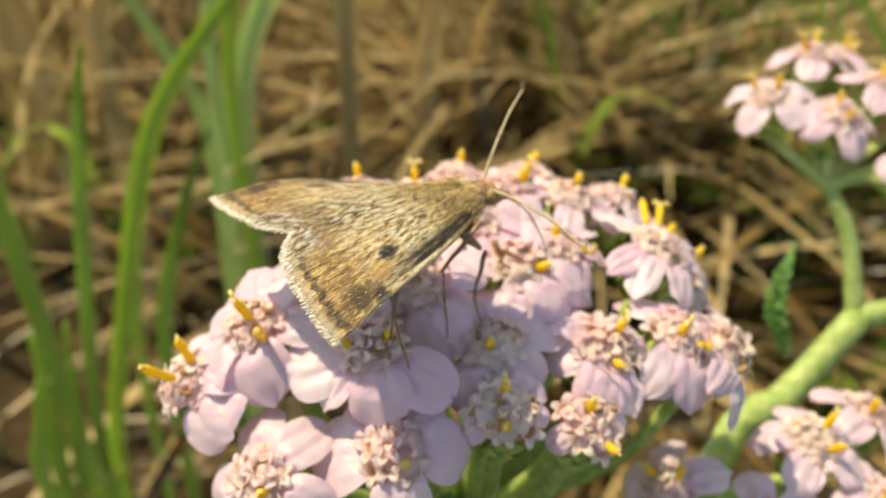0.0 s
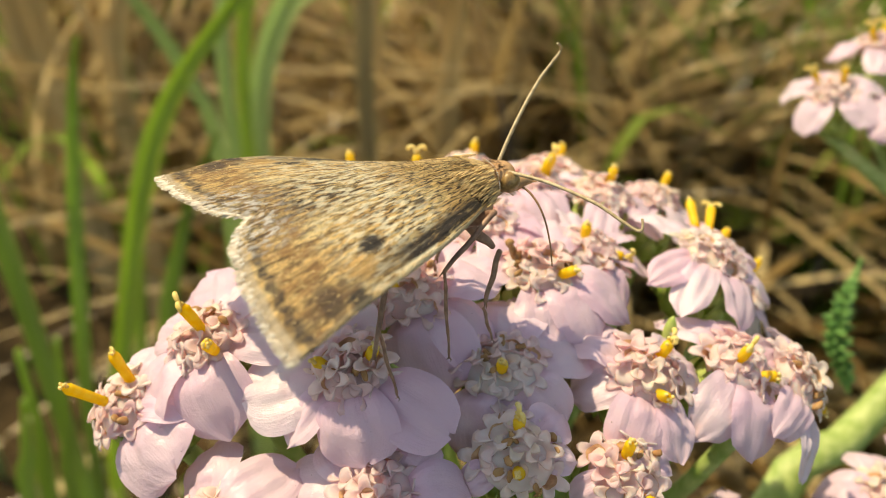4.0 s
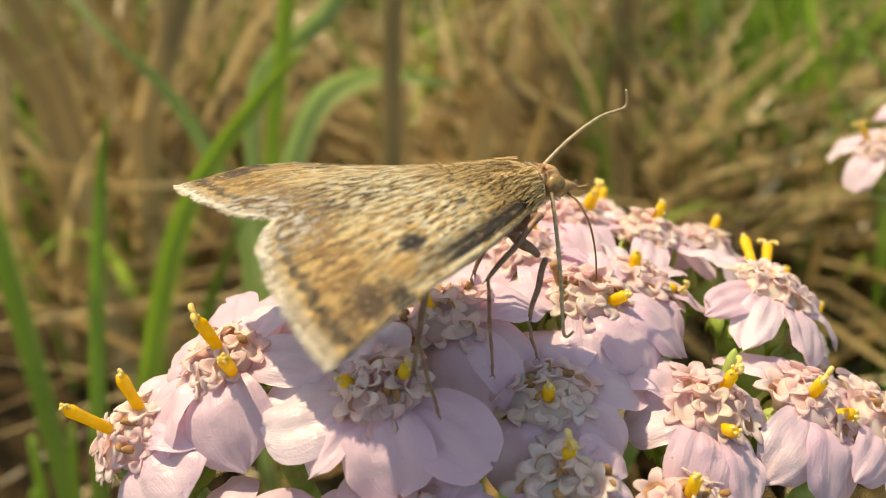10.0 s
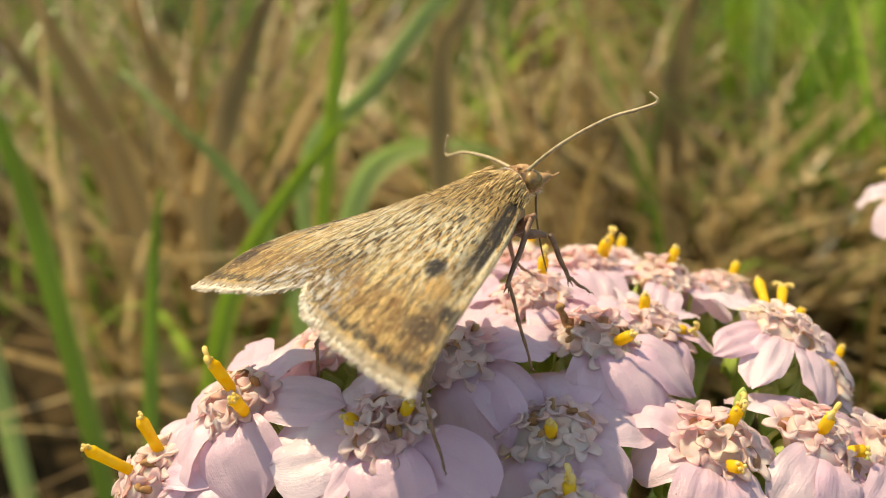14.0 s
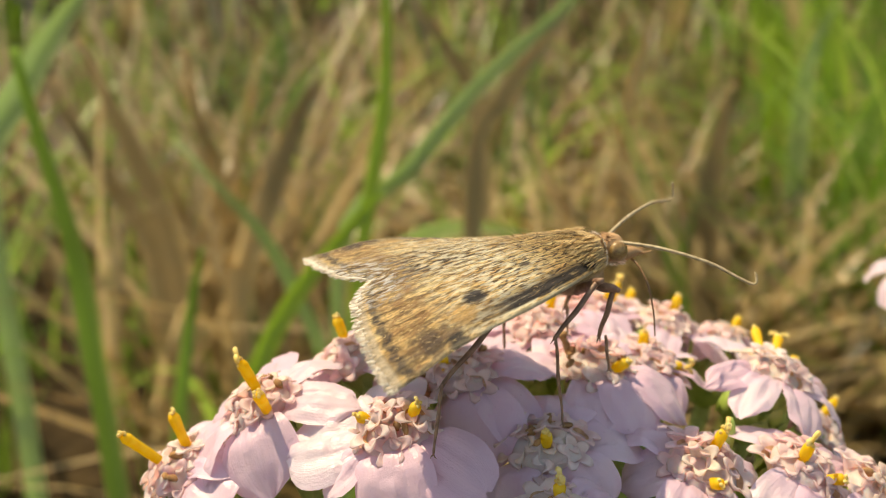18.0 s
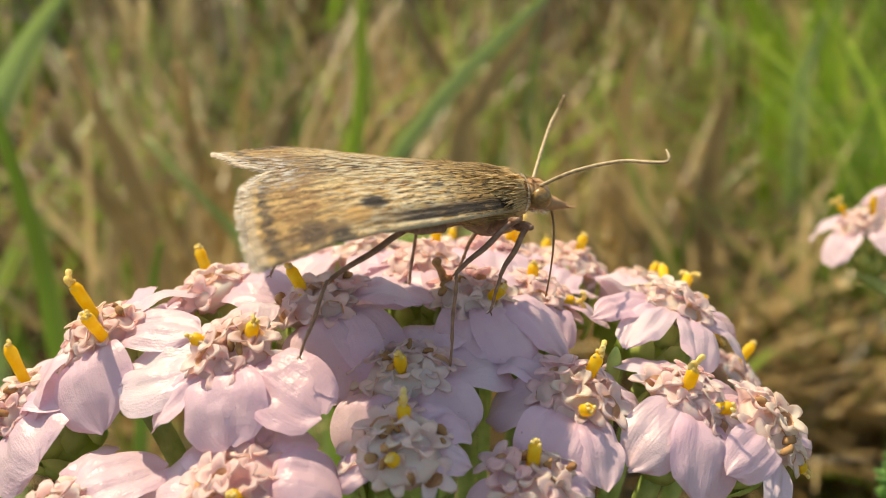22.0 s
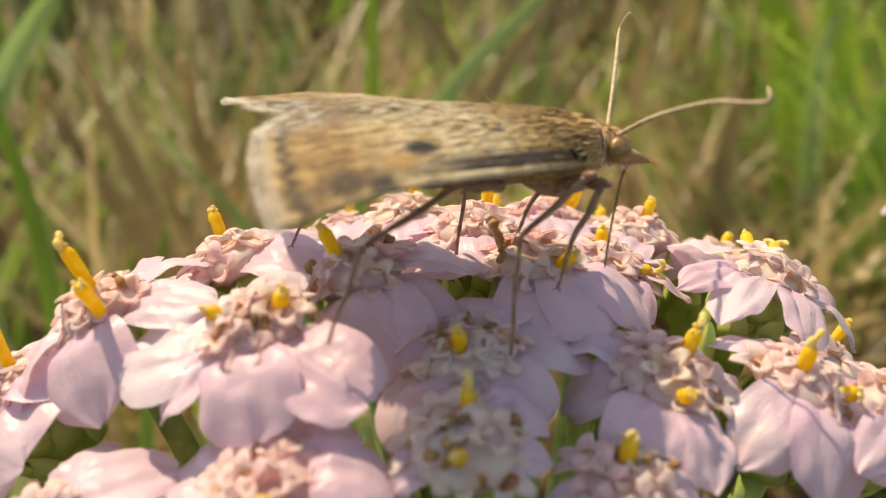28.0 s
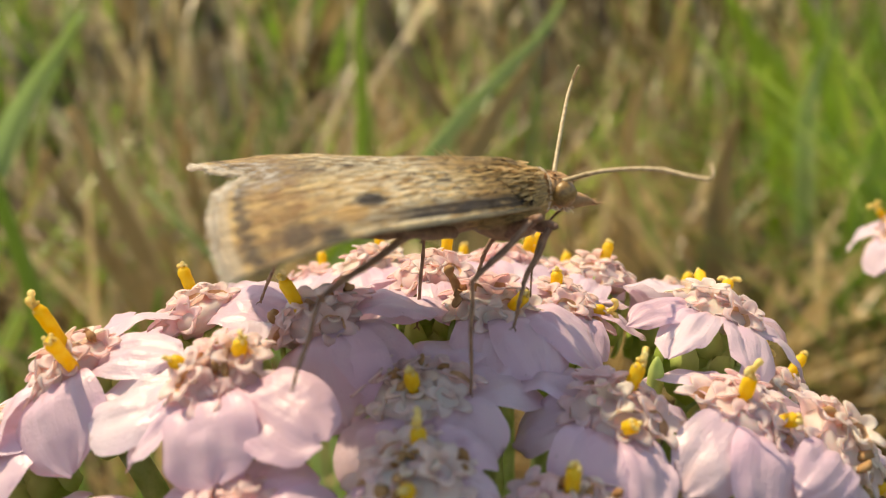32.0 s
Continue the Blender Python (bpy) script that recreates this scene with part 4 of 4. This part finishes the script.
# joints in the moth's own space: hip, knee, ankle, foot
STANCES = {
    "front": {"a": [(2.09, -0.40, -0.85), (2.71, -1.30, -1.49), (2.13, -1.50, -3.14), (2.31, -1.60, -3.90)], "m": [(2.33, -0.40, -0.9), (3.25, -1.00, -1.37), (3.39, -1.20, -2.77), (4.40, -1.30, -4.10)], "b": [(2.73, -0.40, -0.60), (2.87, -1.20, -0.43), (2.18, -1.40, -1.78), (2.00, -1.50, -2.60)]},
    "mid": {"a": [(1.98, -0.50, -0.80), (2.25, -1.60, 0.00), (0.48, -2.00, -1.20), (0.53, -2.30, -3.84)], "m": [(2.10, -0.50, -0.9), (2.22, -1.60, -0.17), (0.58, -2.00, -1.32), (0.44, -2.30, -4.20)], "b": [(2.05, -0.50, -0.75), (2.27, -1.50, -0.20), (0.62, -2.00, -1.51), (0.64, -2.30, -4.00)]},
    "hind": {"a": [(0.62, -0.60, -0.8), (-1.00, -1.70, -0.60), (-1.80, -2.60, -2.06), (-1.51, -3.00, -3.80)], "m": [(0.65, -0.60, -0.9), (-1.40, -1.90, -0.9), (-3.30, -2.60, -2.46), (-3.56, -3.00, -4.0)], "b": [(0.55, -0.60, -0.70), (-0.73, -1.60, -0.40), (-3.03, -2.60, -1.53), (-3.77, -3.00, -3.80)]},
}


def leg(moth_ob, kind):
    """Thigh, shin with two spurs, and jointed foot, each along +x from its upper joint."""
    made = []
    for name, length, (r0, r1) in zip(("thigh", "shin", "foot"), LEG_SIZES[kind], ((0.14, 0.09), (0.085, 0.06), (0.045, 0.028))):
        bm = bmesh.new()
        n = 16
        bulge = 0.05 if name == "thigh" else 0.012
        tube(bm, [(length * i / n, 0, 0.02 * math.sin(i * 0.6)) for i in range(n + 1)], [r0 + (r1 - r0) * i / n + bulge * math.sin(math.pi * i / n) + (0.012 if name == "foot" and i % 4 == 3 else 0) for i in range(n + 1)], 8)
        blob(bm, (0, 0, 0), (r0 * 1.05,) * 3, None, 8, 6)
        blob(bm, (length, 0, 0), (r1 * 1.05,) * 3, None, 8, 6)
        if name == "shin":
            for s in (-1, 1):
                tube(bm, [(length - 0.05, 0, 0), (length + 0.07, s * 0.06, -0.03), (length + 0.20, s * 0.09, -0.05)], [0.035, 0.026, 0.008], 6)
        if name == "foot":
            for s in (-1, 1):
                tube(bm, [(length, 0, 0), (length + 0.08, s * 0.06, 0.02), (length + 0.11, s * 0.10, -0.04)], [0.025, 0.018, 0.006], 5)
        ob = part(name, bm, LEGS, moth_ob, f"slender brown {kind} leg {name}")
        ob.name = f"{kind}_leg_{name}"
        made.append(ob)
    return made


# ---- placing everything ----
ground()
yarrow()
side_yarrow()
moth_thing = moth()
feelers = {"L": feeler(moth_thing, -1, 1.0), "R": feeler(moth_thing, 1, 0.45)}
drinker = tongue(moth_thing)
legs = {(kind, side): leg(moth_thing, kind) for kind in LEG_SIZES for side in (1, -1)}

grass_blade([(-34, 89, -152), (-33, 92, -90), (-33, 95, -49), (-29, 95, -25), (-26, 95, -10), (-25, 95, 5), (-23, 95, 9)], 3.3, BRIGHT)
grass_blade([(-38, 92, -152), (-36, 96, -82), (-35, 98, -35), (-24, 98, -22), (-13, 98, -9), (-2, 98, 1), (2, 98, 7)], 3.5, PALE)
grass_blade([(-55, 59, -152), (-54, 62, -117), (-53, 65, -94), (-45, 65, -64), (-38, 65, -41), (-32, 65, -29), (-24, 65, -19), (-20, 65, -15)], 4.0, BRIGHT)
grass_blade([(-38, 86, -152), (-36, 84, -95), (-33, 80, -48), (-36, 80, -35), (-40, 80, -26), (-45, 80, -20), (-51, 80, -13)], 3.4, PALE)
grass_blade([(-49, 44, -152), (-48, 48, -106), (-47, 50, -75), (-41, 50, -41), (-37, 50, -23), (-35, 50, -16)], 2.8, GRASS)
grass_blade([(-52, 72, -152), (-52, 76, -113), (-51, 78, -87), (-47, 78, -65), (-44, 78, -50)], 2.8, GRASS)
grass_blade([(-49, 34, -152), (-49, 38, -104), (-48, 40, -72), (-46, 40, -59), (-45, 40, -46)], 3.6, GRASS)
grass_blade([(-48, 38, -152), (-48, 42, -107), (-48, 44, -77), (-45, 44, -61), (-43, 44, -48)], 3.1, GRASS)
grass_blade([(-49, 32, -152), (-49, 36, -102), (-49, 38, -69), (-47, 38, -60), (-45, 38, -51)], 3.4, GRASS)
grass_blade([(-41, 54, -152), (-40, 58, -102), (-39, 60, -68), (-33, 60, -46), (-27, 60, -32)], 3.1, GRASS)
grass_blade([(-55, 54, -152), (-55, 58, -91), (-55, 60, -50), (-55, 60, -34), (-55, 60, -20), (-57, 60, -7), (-58, 60, 2)], 5.0, GRASS)
grass_blade([(-104, 104, -152), (-102, 108, -78), (-101, 110, -29), (-91, 110, -13), (-83, 110, -3), (-72, 110, 8)], 8.1, PALE)
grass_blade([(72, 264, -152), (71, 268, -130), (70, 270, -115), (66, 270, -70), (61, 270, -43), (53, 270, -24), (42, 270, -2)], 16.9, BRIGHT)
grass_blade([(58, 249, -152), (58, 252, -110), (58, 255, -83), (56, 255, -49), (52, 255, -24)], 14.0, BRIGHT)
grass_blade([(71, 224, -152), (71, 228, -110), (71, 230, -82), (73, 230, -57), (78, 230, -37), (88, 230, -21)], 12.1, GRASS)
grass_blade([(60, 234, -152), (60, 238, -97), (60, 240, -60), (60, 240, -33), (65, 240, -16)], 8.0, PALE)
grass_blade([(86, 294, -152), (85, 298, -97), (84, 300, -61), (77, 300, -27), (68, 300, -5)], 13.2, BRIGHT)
grass_blade([(-42, 124, -152), (-41, 128, -103), (-40, 130, -70), (-34, 130, -51), (-27, 130, -44), (-17, 130, -42), (-7, 130, -44)], 6.4, PALE)
grass_blade([(-17, 99, -152), (-16, 102, -75), (-15, 105, -24), (-11, 105, -13), (-6, 105, -6), (-2, 105, 0)], 4.2, DRY)
grass_blade([(-76, 144, -152), (-74, 148, -101), (-74, 150, -67), (-66, 150, -46), (-58, 150, -29), (-53, 150, -19)], 8.8, DRY)
grass_blade([(-96, 164, -152), (-97, 168, -107), (-98, 170, -77), (-101, 170, -53), (-109, 170, -29), (-115, 170, -14)], 11.2, DRY)
grass_blade([(-106, 174, -152), (-109, 178, -101), (-110, 180, -67), (-123, 180, -42), (-130, 180, -25)], 10.7, DRY)
grass_blade([(-95, 194, -152), (-96, 198, -101), (-96, 200, -66), (-101, 200, -41), (-103, 200, -21)], 9.7, DRY)
grass_blade([(33, 204, -152), (33, 208, -101), (33, 210, -67), (34, 210, -47), (37, 210, -31)], 9.7, DRY)
grass_blade([(11, 214, -152), (11, 218, -100), (11, 220, -65), (12, 220, -36), (17, 220, -16)], 7.8, DRY)
grass_blade([(-19, 154, -152), (-20, 158, -79), (-21, 160, -31), (-27, 160, -15), (-34, 160, -5)], 5.0, DRY)
grass_blade([(-5, 134, -152), (-4, 138, -105), (-4, 140, -73), (-2, 140, -58), (-1, 140, -46)], 7.3, DRY)
grass_blade([(31, 144, -152), (31, 148, -117), (30, 150, -93), (27, 150, -73), (25, 150, -58)], 7.0, DRY)
grass_blade([(-14, 154, -152), (-15, 158, -121), (-16, 160, -100), (-23, 160, -80), (-27, 160, -68)], 7.4, DRY)
grass_blade([(12, 164, -152), (12, 168, -122), (12, 170, -101), (12, 170, -81), (16, 170, -66)], 6.9, DRY)
grass_blade([(-6, 164, -152), (-5, 168, -115), (-5, 170, -90), (-4, 170, -74), (-5, 170, -62)], 8.0, DRY)
grass_blade([(-89, 184, -152), (-87, 188, -108), (-87, 190, -79), (-81, 190, -61), (-85, 190, -52)], 9.5, DRY)

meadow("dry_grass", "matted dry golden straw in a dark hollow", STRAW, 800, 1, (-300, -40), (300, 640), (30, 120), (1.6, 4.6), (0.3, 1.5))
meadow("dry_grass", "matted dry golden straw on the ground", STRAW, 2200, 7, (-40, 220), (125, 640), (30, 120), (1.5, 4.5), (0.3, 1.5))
meadow("dry_grass", "tall dry tan grass stalks farther off", LIT_STRAW, 3200, 2, (-1500, 1500), (450, 3600), (90, 330), (5.0, 14.0), (0.1, 0.7))
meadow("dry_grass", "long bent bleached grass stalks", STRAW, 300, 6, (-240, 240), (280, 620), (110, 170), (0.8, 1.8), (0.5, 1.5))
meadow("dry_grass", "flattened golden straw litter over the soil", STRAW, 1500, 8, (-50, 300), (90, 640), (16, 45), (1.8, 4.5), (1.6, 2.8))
meadow("dry_grass", "sunlit clump of pale dry grass", GOLD, 330, 9, (-8, 84), (165, 225), (78, 116), (2.4, 5.2), (0.4, 1.2))
meadow("dry_grass", "fan of golden dry grass", GOLD, 110, 10, (-130, -62), (170, 240), (90, 140), (2.0, 4.5), (0.2, 0.8))
meadow("dry_grass", "pale heap of fallen dry straw", GOLD, 1300, 11, (-45, 120), (200, 360), (15, 38), (2.2, 4.6), (1.8, 2.8))
meadow("green_grass", "scattered green grass blades in the meadow", GRASS, 850, 3, (-260, 260), (160, 620), (50, 140), (1.6, 3.4), (0.15, 0.8))
meadow("green_grass", "tall green grass farther off", GRASS, 2000, 4, (-1500, 1500), (450, 3600), (100, 300), (7.0, 16.0), (0.1, 0.6))
meadow("green_grass", "lush green grass beside the stem", GRASS, 2000, 5, (74, 330), (110, 560), (70, 150), (1.8, 3.6), (0.15, 0.9))

# ---- what moves ----
MOTH_ROWS = [
    (0.0, -1.43, -5.92, 6.35, 30.2, -5.7, -8.5),
    (3.0, -1.34, -6.03, 6.39, 30.5, -6.0, -8.3),
    (6.0, -1.34, -5.95, 6.29, 31.1, -5.0, -7.0),
    (9.0, -1.34, -5.86, 6.19, 31.7, -4.1, -5.7),
    (11.5, -1.38, -5.82, 6.11, 32.8, -3.7, -4.1),
    (12.5, -1.34, -5.58, 6.04, 34.0, -3.5, -3.3),
    (13.0, -1.29, -5.47, 6.26, 40.4, 0.4, -6.9),
    (14.0, -1.37, -4.73, 6.11, 46.3, 6.7, -8.6),
    (16.5, -1.17, -5.09, 5.88, 45.7, 7.9, -6.1),
    (17.0, -1.22, -5.06, 5.88, 45.4, 8.6, -6.4),
    (18.0, 0.46, -5.10, 5.78, 27.7, 2.1, -3.2),
    (19.0, 1.89, -4.60, 5.43, 23.5, -8.4, -1.8),
    (20.0, 2.04, -4.62, 5.36, 25.4, -8.4, -1.1),
    (23.0, 2.04, -4.59, 5.24, 26.9, -8.7, 0.7),
    (24.0, 2.05, -4.76, 5.25, 26.9, -8.8, -0.2),
    (26.0, 1.93, -5.20, 5.32, 24.5, -8.2, 0.6),
    (30.0, 1.98, -4.69, 5.11, 27.1, -8.5, 1.2),
    (32.0, 2.05, -4.96, 5.19, 26.7, -7.6, 0.5),
]
L_ROWS = [(0, 33, 34), (1, 7, 23), (2, 22, 32), (3, 23, 21), (3.5, 25, 30), (5.5, 30, 39), (6, 19, 38), (6.5, 13, 36), (7, 17, 41), (7.5, 28, 39), (8, 28, 32), (8.5, 24, 20), (9, 16, 27), (9.5, 18, 20), (10, 20, 10), (10.5, 21, -7), (11, 28, 10), (11.5, 37, -3), (12, 43, 0), (12.5, 60, -8), (13, 99, 9), (13.5, 93, 9), (14, 81, -5), (14.5, 91, 4), (16.5, -5, -37), (17, 12, -26), (17.5, -13, -5), (18, 32, 0), (18.5, 29, 13), (19, 40, -9), (19.5, 37, -14), (20, 43, -7), (20.5, 59, 21), (21, 52, -4), (21.5, 68, 29), (22, 59, 21), (22.5, 65, 25), (23, 75, 28), (23.5, 69, 27), (24, 64, 7), (24.5, 64, 16), (25, 57, 8), (25.5, 56, 8), (26, 69, 13), (26.5, 60, 24), (28.5, 70, 29), (29, 77, 12), (29.5, 71, 38), (30, 62, 28), (30.5, 63, 23), (31, 49, 19), (31.5, 55, 22), (32, 61, 29)]
R_ROWS = [(0, -72, -12), (3, -69, -8), (5.5, -57, -20), (6, -58, -24), (7, -58, -19), (8, -81, -10), (8.5, -83, -17), (9, -73, -44), (9.5, -107, -35), (10, -110, -59), (10.5, -115, -16), (11, -85, -9), (11.5, -89, 7), (12, -63, 9), (12.5, -52, 9), (13, -42, 48), (13.5, -68, 26), (14, -56, 20), (14.5, -75, 8), (16.5, -94, -29), (17, -76, -21), (17.5, -53, 13), (18, -43, -15), (18.5, -42, -20), (19, -42, -22), (19.5, -58, -13), (20, -53, -4), (20.5, -57, -2), (21, -54, 11), (21.5, -62, 23), (22, -62, 22), (22.5, -60, 19), (23, -57, 27), (23.5, -67, 28), (24, -54, 12), (24.5, -62, 17), (25, -65, 10), (25.5, -64, 13), (26, -61, 2), (26.5, -66, 8), (28.5, -73, 22), (29, -73, 7), (29.5, -66, 21), (30, -62, 16), (30.5, -64, 12), (31, -63, 10), (31.5, -67, 20), (32, -66, 10)]
P_ROWS = [(0, -63, -37), (3, -75, -48), (5.5, -85, -51), (6, -67, -40), (8, -131, -64), (9, -79, -50), (11, -86, -57), (12.5, -104, -64), (14, -146, -65), (16.5, -88, -63), (17, -82, -60), (18, -82, -59), (20, -108, -69), (23, -89, -69), (24, -80, -68), (26, -157, -69), (30, -96, -71), (32, -168, -64)]


def aim(start, way, up=(0, 0, 1)):
    """A pose in millimetres at start with its x axis along way."""
    x = Vector(way).normalized()
    y = Vector(up).cross(x).normalized()
    z = x.cross(y)
    s = Vector(start) * MM
    return Matrix(((x.x, y.x, z.x, s.x), (x.y, y.y, z.y, s.y), (x.z, y.z, z.z, s.z), (0, 0, 0, 1)))


def towards(yaw, pitch):
    a, e = radians(yaw), radians(pitch)
    return Vector((math.cos(a) * math.cos(e), math.sin(a) * math.cos(e), math.sin(e)))


def motions():
    walk(moth_thing, [(t, at(x, y, z, roll, -pitch, yaw)) for t, x, y, z, yaw, pitch, roll in MOTH_ROWS])
    for ob, root, rows in ((feelers["L"], (3.45, 0.18, 0.52), L_ROWS), (feelers["R"], (3.45, -0.22, 0.48), R_ROWS), (drinker, (4.05, 0.0, -0.12), P_ROWS)):
        walk(ob, [(t, aim(root, towards(yaw, pitch))) for t, yaw, pitch in rows])
    times = ((0, "a"), (12.3, "a"), (13.6, "m"), (17.0, "m"), (18.6, "b"), (32, "b"))
    for (kind, side), pieces in legs.items():
        for k, ob in enumerate(pieces):
            rows = []
            for t, stance in times:
                joints = [Vector((x, y * side, z)) for x, y, z in STANCES[kind][stance]]
                rows.append((t, aim(joints[k], joints[k + 1] - joints[k], (0.3, 0.2, 1))))
            walk(ob, rows)


motions()
